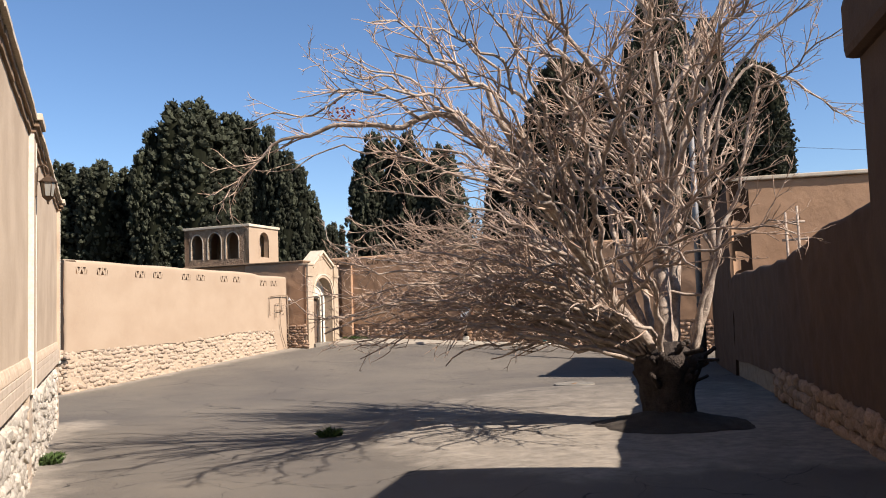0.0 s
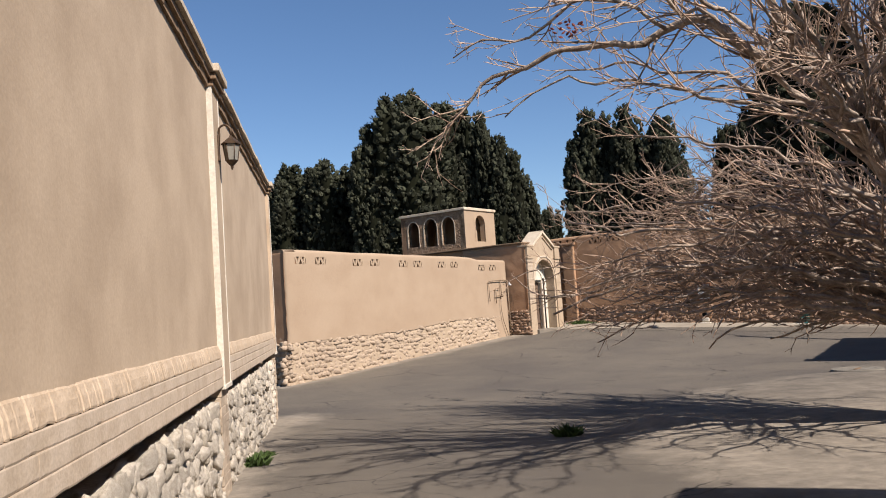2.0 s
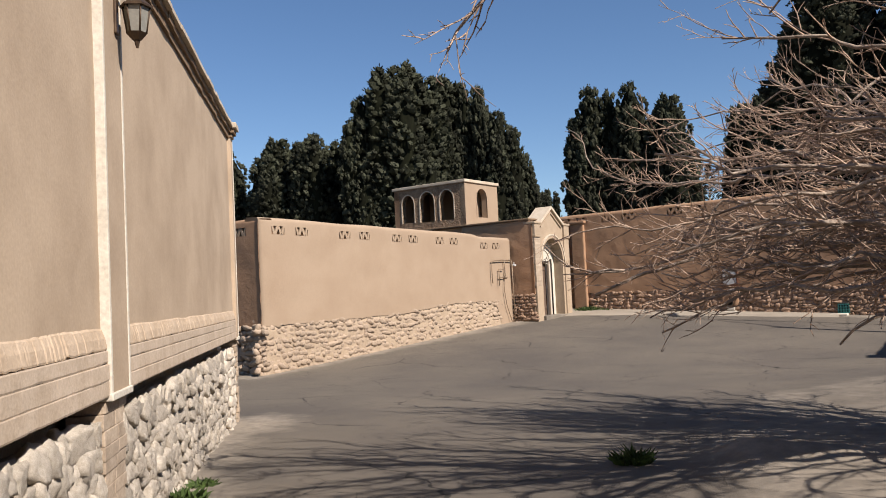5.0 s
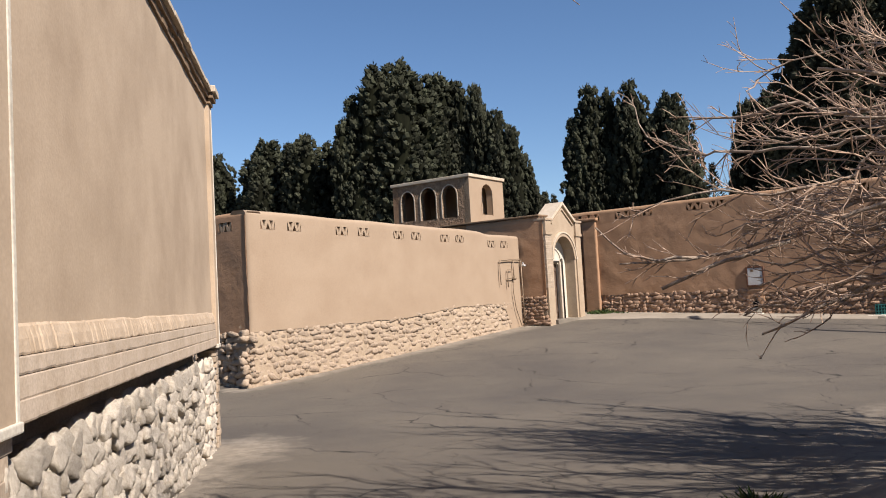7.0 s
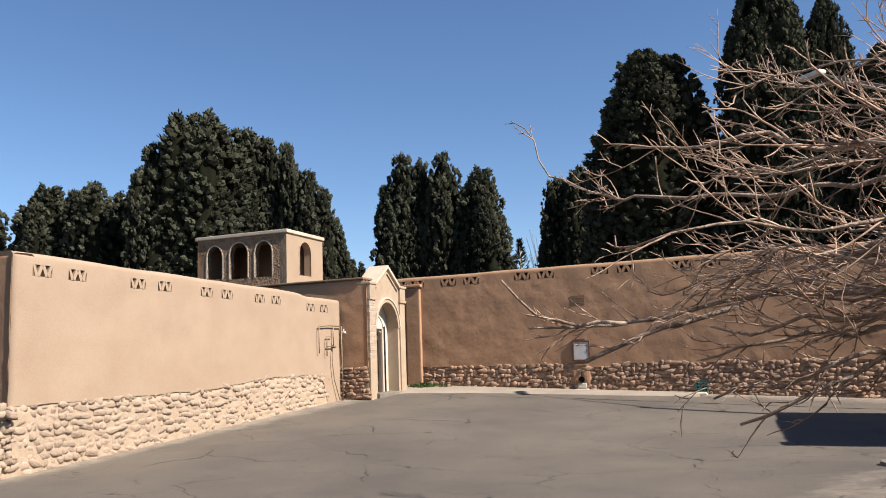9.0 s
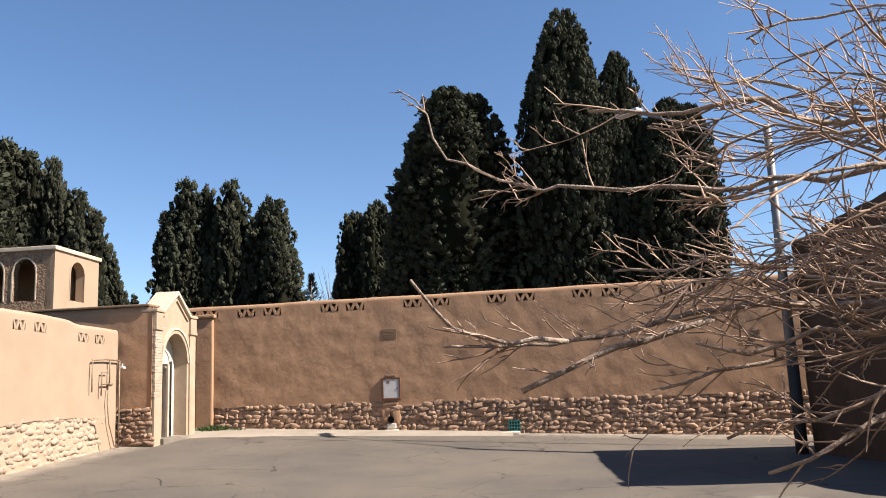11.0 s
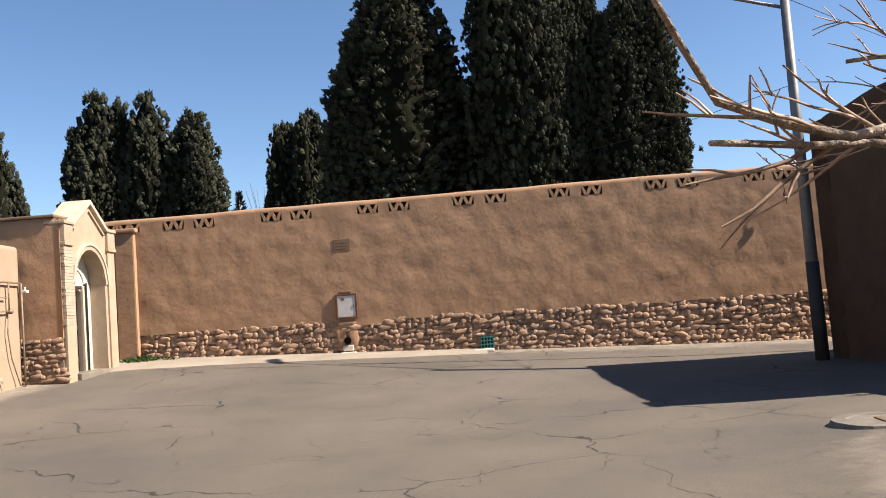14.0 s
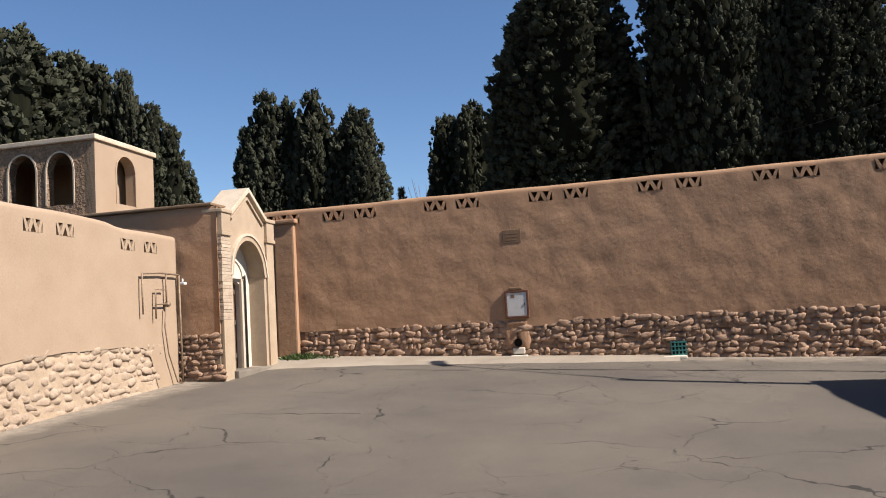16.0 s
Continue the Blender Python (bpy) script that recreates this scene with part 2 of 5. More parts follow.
def tube_data(points, radii, sides, verts, faces, cap=True):
    """Adds a tube along points to vertex and face lists."""
    base = len(verts)
    pts = [Vector(p) for p in points]
    prev = None
    for i, p in enumerate(pts):
        d = (pts[min(i + 1, len(pts) - 1)] - pts[max(i - 1, 0)])
        d = d.normalized() if d.length > 1e-9 else Vector((0, 0, 1))
        if prev is None:
            prev = d.orthogonal().normalized()
        u = (prev - d * prev.dot(d))
        u = u.normalized() if u.length > 1e-6 else d.orthogonal().normalized()
        prev = u
        w = d.cross(u)
        for k in range(sides):
            a = 2 * math.pi * k / sides
            verts.append(p + (u * math.cos(a) + w * math.sin(a)) * radii[i])
    for i in range(len(pts) - 1):
        for k in range(sides):
            a, b = base + i * sides + k, base + i * sides + (k + 1) % sides
            faces.append((a, b, b + sides, a + sides))
    if cap:
        faces.append(tuple(base + k for k in reversed(range(sides))))
        faces.append(tuple(base + (len(pts) - 1) * sides + k for k in range(sides)))


def tube(name, points, radius, material, parent=None, label="", sides=8):
    v, f = [], []
    radii = radius if isinstance(radius, (list, tuple)) else [radius] * len(points)
    tube_data(points, radii, sides, v, f)
    return part_mesh(name, mesh_from(name, v, f, material, True), parent, label)


def fbm(x, y, z, octaves=3):
    t, a = 0.0, 0.5
    for _ in range(octaves):
        t += a * noise.noise(Vector((x, y, z)))
        x, y, z, a = x * 2.1, y * 2.1, z * 2.1, a * 0.5
    return t


# ---- plan ----
LEFT_A, LEFT_B = Vector((-0.72, 25.2, 0)), Vector((7.10, 33.05, 0))
BACK_A, BACK_D = Vector((10.54, 35.22, 0)), Vector((0.722, -0.692, 0))
BACK_N = Vector((-0.692, -0.722, 0))
RIGHT_A, RIGHT_D = Vector((8.13, 7.03, 0)), Vector((0.582, 0.813, 0)).normalized()
RIGHT_N = Vector((-RIGHT_D.y, RIGHT_D.x, 0))
HOUSE_X, HOUSE_END = -0.62, 18.2
LEFT_DIR = (LEFT_B - LEFT_A).normalized()
LEFT_LEN = (LEFT_B - LEFT_A).length


def earth_bank(x, y):
    """1 on the bare earth round the tree, 0 on the asphalt."""
    ex, ey = x - 8.5, y - 12.5
    a, b = ex * RIGHT_D.x + ey * RIGHT_D.y, ex * RIGHT_N.x + ey * RIGHT_N.y
    q = math.hypot(a / 6.6, b / (4.5 if b > 0 else 9.0))
    q += 0.16 * fbm(x * 0.45, y * 0.45, 3.3, 3)
    k = min(max((1.06 - q) / 0.22, 0.0), 1.0)
    return k * k * (3 - 2 * k)


def ground_z(x, y):
    dx, dy = x - BACK_A.x, y - BACK_A.y
    s, d = dx * 0.722 - dy * 0.692, -(dx * 0.692 + dy * 0.722)
    s, d = min(max(s, -6), 24), min(max(d, -1), 40)
    rise = 0.63 - 0.045 * s - 0.060 * d
    floor = 0.17 - 0.0215 * min(max(y, -15), 20.5) + 0.011 * min(max(x - 12, 0), 10)
    k = 0.07
    top = max(rise, floor)
    z = top + k * math.log(math.exp((rise - top) / k) + math.exp((floor - top) / k)) - 0.02
    return z + (0.05 * earth_bank(x, y) if -2 < x < 24 and -2 < y < 26 else 0.0)


def wall_sheet(name, a, b, top, bottom, thick, material, holes=(), hole_rows=(0.2, 0.42), amp=0.012, step=0.14, parent=None, label="", round_r=0.10, seed=0.0, wave=0.03):
    """A lumpy mud wall from a to b, front to the right of a->b. top and bottom are functions of the run s; holes are runs (s0, s1) of recesses between two offsets under the top."""
    d = (b - a)
    length = d.length
    d.normalize()
    n = Vector((d.y, -d.x, 0))
    cuts = {0.0, length}
    for h in holes:
        cuts |= {h[0], h[1]}
    cuts = sorted(cuts)
    ss = []
    for c0, c1 in zip(cuts, cuts[1:]):
        k = max(1, round((c1 - c0) / step))
        ss += [c0 + (c1 - c0) * i / k for i in range(k)]
    ss.append(length)
    offs = [0.0, 0.012, 0.035, 0.07, round_r + 0.005] if round_r else [0.0]
    offs += [o for o in hole_rows if o > offs[-1]]
    rows = len(offs)
    low = max(3, round(2.6 / step))
    verts, faces = [], []
    nz = rows + low
    def lump(s, z):
        return amp * 2.2 * fbm(s * 1.1 + seed, z * 1.9, seed, 4) + amp * 0.75 * noise.noise(Vector((s * 3.4 + seed, z * 3.4, 6.6))) + amp * 0.6 * noise.noise(Vector((s * 7 + seed, z * 7, 3.1)))
    for s in ss:
        t, bt = top(s) + wave * noise.noise(Vector((s * 0.7 + seed, 0.3, 1.7))), bottom(s)
        for j in range(nz):
            if j < rows:
                z = t - offs[j]
            else:
                z0 = t - offs[-1]
                z = z0 + (bt - z0) * (j - rows + 1) / low
            o = t - z
            back = round_r - math.sqrt(max(0.0, round_r ** 2 - (round_r - o) ** 2)) if o < round_r else 0.0
            p = a + d * s + n * (lump(s, z) - back)
            verts.append((p.x, p.y, z))
    def vid(i, j):
        return i * nz + j
    def in_hole(i, j):
        if not holes or not (offs[j] >= hole_rows[0] - 1e-6 and j + 1 < rows and offs[j + 1] <= hole_rows[1] + 1e-6):
            return False
        mid = (ss[i] + ss[i + 1]) / 2
        return any(h[0] < mid < h[1] for h in holes)
    for i in range(len(ss) - 1):
        for j in range(nz - 1):
            if j + 1 < rows and in_hole(i, j):
                continue
            faces.append((vid(i, j), vid(i, j + 1), vid(i + 1, j + 1), vid(i + 1, j)))
    # top and back
    base = len(verts)
    for i, s in enumerate(ss):
        t = verts[vid(i, 0)][2]
        p = a + d * s - n * (thick - round_r)
        q = a + d * s - n * thick
        verts += [(p.x, p.y, t + 0.01), (q.x, q.y, t - 0.08), (q.x, q.y, bottom(s))]
    for i in range(len(ss) - 1):
        k0, k1 = base + i * 3, base + i * 3 + 3
        faces += [(vid(i, 0), vid(i + 1, 0), k1, k0), (k0, k1, k1 + 1, k0 + 1), (k0 + 1, k1 + 1, k1 + 2, k0 + 2)]
    for i in (0, len(ss) - 1):
        k = base + i * 3
        loop = [vid(i, j) for j in range(nz)] + [k + 2, k + 1, k]
        faces.append(tuple(loop if i == 0 else reversed(loop)))
    # recess boxes
    for h in holes:
        mid = (h[0] + h[1]) / 2
        t = top(mid) + wave * noise.noise(Vector((mid * 0.7 + seed, 0.3, 1.7)))
        k = len(verts)
        for depth in (0.03, -0.26):
            for s, o in ((h[0], hole_rows[0]), (h[1], hole_rows[0]), (h[1], hole_rows[1]), (h[0], hole_rows[1])):
                p = a + d * s + n * (depth - (0.03 if depth > 0 else 0))
                verts.append((p.x, p.y, t - o))
        faces += [(k + q, k + (q + 1) % 4, k + 4 + (q + 1) % 4, k + 4 + q) for q in range(4)]
    return part_mesh(name, mesh_from(name, verts, faces, material, True), parent, label)


def lattice(a, b, holes, hole_rows, top, material, parent, seed=0.0, wave=0.03):
    """Zigzag plaster bars that turn each recess into a row of triangles."""
    d = (b - a).normalized()
    n = Vector((d.y, -d.x, 0))
    for h in holes:
        mid = (h[0] + h[1]) / 2
        t = top(mid) + wave * noise.noise(Vector((mid * 0.7 + seed, 0.3, 1.7)))
        z1, z0 = t - hole_rows[0], t - hole_rows[1]
        bm = bmesh.new()
        w, count = h[1] - h[0], 4
        th = w * 0.10
        for i in range(count):
            s0, s1 = h[0] + w * i / count, h[0] + w * (i + 1) / count
            za, zb = (z1, z0) if i % 2 == 0 else (z0, z1)
            if i % 2 == 0:
                za += 0
            fr = []
            for depth in (0.0, -0.10):
                for s, z in ((s0 - th / 2, za), (s0 + th * 1.1, za), (s1 + th * 0.6, zb), (s1 - th * 1.1, zb)):
                    p = a + d * min(max(s, h[0]), h[1]) + n * (depth + 0.006)
                    fr.append(bm.verts.new((p.x, p.y, z)))
            for q in range(4):
                bm.faces.new((fr[q], fr[(q + 1) % 4], fr[4 + (q + 1) % 4], fr[4 + q]))
            bm.faces.new(fr[:4])
            bm.faces.new(fr[4:])
        part("lattice_bars", bm, material, parent)


# stones: a few shared shapes
def stone_meshes(material, count, seed, detail=3):
    out = []
    rnd = random.Random(seed)
    for k in range(count):
        bm = bmesh.new()
        bmesh.ops.create_icosphere(bm, subdivisions=detail, radius=0.5)
        o = Vector((rnd.uniform(0, 50), rnd.uniform(0, 50), rnd.uniform(0, 50)))
        cuts = [(Vector((rnd.gauss(0, 1), rnd.gauss(0, 1), rnd.gauss(0, 1))).normalized(), rnd.uniform(0.34, 0.46)) for _ in range(7)] + [(Vector((rnd.gauss(0, 0.2), -1, rnd.gauss(0, 0.2))).normalized(), rnd.uniform(0.30, 0.40))]
        for v in bm.verts:
            c = v.co.copy()
            # squarish, with broken faces
            e = max(abs(c.x), abs(c.y), abs(c.z)) / 0.5
            c = c * (1.0 + 0.72 * (1 / e - 1))
            c *= 1.0 + 0.26 * noise.noise(c * 1.8 + o)
            for nn, dd in cuts:
                c -= nn * max(0.0, c.dot(nn) - dd) * 0.92
            c *= 1.0 + 0.22 * noise.noise(c * 4.2 + o) + 0.16 * noise.noise(c * 8 + o) + 0.09 * noise.noise(c * 16 + o)
            v.co = c
        me = bpy.data.meshes.new("stone")
        bm.to_mesh(me)
        bm.free()
        me.materials.append(material)
        me.polygons.foreach_set("use_smooth", [True] * len(me.polygons))
        out.append(me)
    return out


def stone_wall(parent, a, b, top, bottom, meshes, size, limit, seed, near=None, proud=0.05, ratio=0.62):
    """Courses of field stones on the face from a to b; those past limit, farthest from the stretch near, are joined into one part."""
    rnd = random.Random(seed)
    d = b - a
    length = d.length
    d.normalize()
    n = Vector((d.y, -d.x, 0))
    ang = math.atan2(d.y, d.x)
    spots = []
    s = 0.0
    hmax = max(top(i * length / 20) - bottom(i * length / 20) for i in range(21))
    row_h = size * ratio
    rows = int(hmax / row_h) + 1
    for r in range(rows):
        s = rnd.uniform(-0.1, 0.1)
        while s < length:
            w = size * rnd.choice((0.55, 0.75, 0.95, 1.15, 1.5)) * rnd.uniform(0.9, 1.1)
            mid = s + w / 2
            if mid > length:
                break
            z0, z1 = bottom(mid), top(mid)
            count = max(1, round((z1 - z0) / row_h))
            if r < count:
                hh = (z1 - z0) / count
                z = z0 + (r + 0.5) * hh + rnd.uniform(-0.18, 0.18) * hh
                spots.append((mid, z, w, hh))
            s += w * 0.96
    near = near if near is not None else length / 2
    spots.sort(key=lambda q: abs(q[0] - near))
    verts, faces = [], []
    for k, (mid, z, w, hh) in enumerate(spots):
        me = meshes[rnd.randrange(len(meshes))]
        p = a + d * mid + n * (proud * rnd.uniform(-0.6, 0.7))
        m = Matrix.Translation((p.x, p.y, z)) @ Euler((rnd.uniform(-.14, .14), rnd.uniform(-.25, .25), ang + rnd.uniform(-.14, .14))).to_matrix().to_4x4() @ Matrix.Diagonal((w * rnd.uniform(1.1, 1.3), size * rnd.uniform(0.6, 0.85), hh * rnd.uniform(1.08, 1.4), 1))
        if k < limit:
            part_mesh("stone", me, parent, "", m)
        else:
            base = len(verts)
            verts += [m @ v.co for v in me.vertices]
            faces += [tuple(base + i for i in f.vertices) for f in me.polygons]
    if verts:
        tagged(part_mesh("stones", mesh_from("stones", verts, faces, meshes[0].materials[0], meshes[0].polygons[0].use_smooth), parent), kind="stuff")


# ---- ground ----
def dust_and_shade(x, y):
    """How thickly dust lies: along the foot of the walls and on the earth round the tree, where it is thinned to darken
    ground under the tree's shadow.
    """
    d = x - HOUSE_X
    v = 0.0
    if d > -0.3:
        if y < HOUSE_END:
            v = 0.62 * math.exp(-(max(d, 0) / 0.55) ** 2)
        v = max(v, 0.72 * math.exp(-((x - HOUSE_X - 0.3) ** 2 + ((y - HOUSE_END + 0.5) * 0.62) ** 2) / 0.75))
    p = Vector((x, y, 0)) - LEFT_A
    s, e = p.x * LEFT_DIR.x + p.y * LEFT_DIR.y, p.x * LEFT_DIR.y - p.y * LEFT_DIR.x
    if -0.6 < s < LEFT_LEN + 1 and e > -0.6:
        v = max(v, 0.66 * math.exp(-(max(e, 0) / (0.45 + 0.08 * max(0, s - 5))) ** 2))
    p = Vector((x, y, 0)) - BACK_A
    s, e = p.x * BACK_D.x + p.y * BACK_D.y, p.x * BACK_N.x + p.y * BACK_N.y
    if s > -4 and -0.6 < e < 8:
        v = max(v, 0.62 * math.exp(-(max(e, 0) / (1.7 if s < 2 else 0.9 + max(0, 0.5 - abs(s - 14) * 0.1))) ** 2))
    if v < 0.6 and 0 < x < 22 and 2 < y < 24:
        # less pale dust past y = 12 stands in for the tree's shadow
        v = max(v, (0.60 - 0.22 * min(1.0, max(0.0, (y - 12.0) / 3.0))) * earth_bank(x, y))
    return v


def earth_ridge(x, y):
    """A low heap of earth at the edge of the asphalt."""
    if not (3.0 < x < 7.5 and 10.5 < y < 14.0):
        return 0.0
    k = (x - 4.45) * 0.91 - (y - 12.45) * 0.41
    e = (x - 4.45) * 0.41 + (y - 12.45) * 0.91
    return 0.17 * math.exp(-(e / 0.32) ** 2 - (max(0.0, -k) / 0.3) ** 2 - (max(0.0, k) / 0.9) ** 2) * (1 + 0.5 * fbm(x * 2.3, y * 2.3, 5.5, 3))


def build_ground():
    xs = [-400, -120, -40, -20, -12, -8, -5, -3] + [-1.8 + 0.2 * i for i in range(132)] + [25, 27, 30, 36, 45, 70, 150, 500]
    ys = [-400, -120, -40, -20, -12, -8, -5, -3, -1.5] + [-0.6 + 0.2 * i for i in range(186)] + [37, 39, 42, 48, 60, 90, 180, 600]
    verts, faces, dust = [], [], []
    for x in xs:
        for y in ys:
            verts.append((x, y, ground_z(x, y) + 0.012 * fbm(x * 0.5, y * 0.5, 4.2) + earth_ridge(x, y)))
            dust.append(dust_and_shade(x, y) if -3 < x < 26 and -3 < y < 38 else 0.0)
    ny = len(ys)
    for i in range(len(xs) - 1):
        for j in range(ny - 1):
            faces.append((i * ny + j, (i + 1) * ny + j, (i + 1) * ny + j + 1, i * ny + j + 1))
    me = mesh_from("ground", verts, faces, M_asphalt, True)
    me.attributes.new("dust", "FLOAT", "POINT").data.foreach_set("value", dust)
    return tagged(part_mesh("ground", me), "grey worn cracked asphalt of the village square", "ground", kind="structure")


def strip(name, outline, material, lift, label, category="pavement", kind="structure", res=0.12, ragged=0.0):
    """A thin sheet over the ground between two polylines (pairs of points)."""
    verts, faces = [], []
    rows = 7
    pts = []
    for (p0, q0), (p1, q1) in zip(outline, outline[1:]):
        k = max(1, int((Vector(p1) - Vector(p0)).length / res))
        pts += [(Vector(p0).lerp(Vector(p1), i / k), Vector(q0).lerp(Vector(q1), i / k)) for i in range(k)]
    pts.append((Vector(outline[-1][0]), Vector(outline[-1][1])))
    for p, q in pts:
        for j in range(rows):
            w = p.lerp(q, j / (rows - 1))
            if j == rows - 1 and ragged:
                w = w + (q - p).normalized() * ragged * (fbm(w.x * 1.4, w.y * 1.4, 9.1, 4) * 2 + 0.7 * fbm(w.x * 5, w.y * 5, 2.1, 3))
            z = ground_z(w.x, w.y) + 0.012 * fbm(w.x * 0.5, w.y * 0.5, 4.2) + (lift if j < rows - 1 else -0.02)
            verts.append((w.x, w.y, z))
    for i in range(len(pts) - 1):
        for j in range(rows - 1):
            faces.append((i * rows + j, i * rows + j + 1, (i + 1) * rows + j + 1, (i + 1) * rows + j))
    me = mesh_from(name, verts, faces, material, True)
    return tagged(part_mesh(name, me), label, category, kind=kind)


ground = build_ground()


# ---- house wall along the lane ----
def flat(z):
    return lambda s: z


def build_house():
    w = thing("wall_west", "long ochre rendered house wall over a pale stone footing", "wall", kind="structure")
    y0 = -12.0
    a, b = Vector((HOUSE_X, y0, 0)), Vector((HOUSE_X, HOUSE_END, 0))
    wall_sheet("render_coat", a, b, flat(4.10), flat(1.34), 4.5, M_house, amp=0.004, step=0.25, parent=w, round_r=0, wave=0.0)
    # core behind the stones
    part("footing", box_bm(HOUSE_X - 4.5, HOUSE_X - 0.19, y0, HOUSE_END - 0.05, -0.8, 0.74), M_mortar_w, w)
    bed = Vector((HOUSE_X - 0.052, 0, 0))
    wall_sheet("mortar_bed", bed + Vector((0, y0, 0)), bed + Vector((0, HOUSE_END - 0.08, 0)), lambda s: 0.80 + 0.03 * noise.noise(Vector((s * 1.7, 3, 1))), flat(-0.5), 0.4, M_lime, amp=0.022, step=0.10, parent=w, round_r=0.06, seed=41.0)
    part("footing_core", box_bm(HOUSE_X - 4.5, HOUSE_X - 0.27, y0, HOUSE_END - 0.05, 0.74, 1.40), M_mortar_w, w)
    # ledge: three courses with worn lower edges and a scraped band above
    rnd = random.Random(5)

    def worn_course(ya, yb, z0, z1, out, seed, wear):
        """A course with an uneven face and a ragged lower edge."""
        verts, faces = [], []
        n = max(2, int((yb - ya) / 0.035))
        for i in range(n + 1):
            yy = ya + (yb - ya) * i / n
            big, small = noise.noise(Vector((yy * 1.3, seed, 1))), noise.noise(Vector((yy * 9, seed, 4)))
            o = out + 0.004 * big + 0.0025 * small
            gap = max(0.0, 0.0005 + 0.005 * noise.noise(Vector((yy * 3.4, seed, 9))) + 0.004 * noise.noise(Vector((yy * 14, seed, 9))) + 0.006 * noise.noise(Vector((yy * 37, seed, 2)))) * wear
            verts += [(HOUSE_X - 0.22, yy, z1), (HOUSE_X + o - 0.002, yy, z1), (HOUSE_X + o, yy, z1 - 0.006), (HOUSE_X + o + 0.0005, yy, z0 + gap + 0.010), (HOUSE_X + o - 0.003, yy, z0 + gap), (HOUSE_X - 0.22, yy, z0 + gap)]
        for i in range(n):
            for k in range(6):
                faces.append((6 * i + k, 6 * i + (k + 1) % 6, 6 * i + 6 + (k + 1) % 6, 6 * i + 6 + k))
        faces += [tuple(range(6)), tuple(6 * n + 5 - k for k in range(6))]
        return mesh_from("ledge_course", verts, faces, M_ledge, False)

    for k, (za, zb) in enumerate(((0.992, 1.087), (1.087, 1.185), (1.185, 1.264))):
        y = y0
        while y < HOUSE_END - 0.02:
            ln = rnd.uniform(1.2, 3.4)
            if HOUSE_END - y - ln < 0.6:
                ln = HOUSE_END - y
            part_mesh("ledge_course", worn_course(y, y + ln, za + rnd.uniform(-0.003, 0.003), zb, 0.044 - 0.0015 * k + rnd.uniform(-0.001, 0.001), k * 7.3, 1.0), w)
            y += ln
    verts, faces = [], []
    ys = [y0 + 0.5]
    while ys[-1] < HOUSE_END - 0.03:
        ys.append(ys[-1] + rnd.uniform(0.006, 0.014))
    for yy in ys:
        # vertical trowel nicks that come and go, under a soft upper edge
        nick = noise.noise(Vector((yy * 41, 3, 8)))
        groove = 0.0025 * noise.noise(Vector((yy * 6, 3, 3))) - 0.055 * max(0.0, nick - 0.20) * max(0.0, 0.5 + noise.noise(Vector((yy * 1.6, 5, 1))))
        top = 1.402 + 0.010 * noise.noise(Vector((yy * 2.1, 8, 3))) + 0.004 * noise.noise(Vector((yy * 15, 8, 3)))
        foot = 1.267 + max(0.0, 0.020 * noise.noise(Vector((yy * 9, 1, 6)))) + 0.012 * max(0.0, nick)
        for x, z in ((-0.06, foot), (0.034 + groove * 0.6, foot), (0.036 + groove, foot + 0.010), (0.026 + groove * 1.4, 1.335), (0.009 + groove * 0.5, top - 0.016), (-0.008, top + 0.004)):
            verts.append((HOUSE_X + x, yy, z))
    for i in range(len(ys) - 1):
        for k in range(5):
            a = 6 * i + k
            faces.append((a, a + 6, a + 7, a + 1))
    part_mesh("scraped_band", mesh_from("scraped_band", verts, faces, M_band, False), w)
    # pilasters with cream edges, brick feet and capitals
    for yc, wd in ((10.84, 0.50), (HOUSE_END - 0.12, 0.24), (3.6, 0.48), (-4.0, 0.48)):
        p = part("pilaster", box_bm(HOUSE_X - 0.1, HOUSE_X + 0.052, yc - wd / 2, yc + wd / 2, 1.0, 3.98, bevel=0.008), M_house, w)
        for e in (-1, 1):
            if wd < 0.3 and e < 0:
                continue
            ye = yc + e * (wd / 2 - 0.02)
            part("edge_strip", box_bm(HOUSE_X - 0.05, HOUSE_X + 0.058, ye - 0.024, ye + 0.014, 0.995, 3.97, bevel=0.006), M_white, p)
        part("plinth_cap", box_bm(HOUSE_X - 0.1, HOUSE_X + 0.066, yc - wd / 2 - 0.01, yc + wd / 2 + 0.01, 0.965, 1.01, bevel=0.008), M_white, p)
        if wd > 0.3 and yc > 0:
            zz = ground_z(HOUSE_X, yc) - 0.15
            while zz < 0.95:
                h = rnd.uniform(0.075, 0.1)
                sp = yc + rnd.choice((-0.5, -0.08, 0.08, 0.5)) * wd * 0.5 * 0.4
                o = 0.012 + rnd.uniform(-0.007, 0.007)
                for ya, yb in ((yc - wd / 2 - rnd.uniform(0, 0.04), sp), (sp + 0.008, yc + wd / 2 + rnd.uniform(-0.02, 0.02))):
                    part("brick", box_bm(HOUSE_X - 0.2, HOUSE_X + o, ya, yb, zz + rnd.uniform(-0.004, 0.003), min(zz + h - 0.003, 0.962), bevel=0.006), M_brick, p)
                zz += h
        zc = 3.97
        for k, (o, h) in enumerate(((0.02, 0.06), (0.055, 0.07), (0.09, 0.08))):
            yn = yc + wd / 2 + o - 0.02 if yc > 18 else yc + wd / 2 + o
            part("capital_course", box_bm(HOUSE_X - 0.2, HOUSE_X + o + 0.06, yc - wd / 2 - o, yn, zc, zc + h, bevel=0.01), M_trim if k == 2 else M_tile, p)
            zc += h
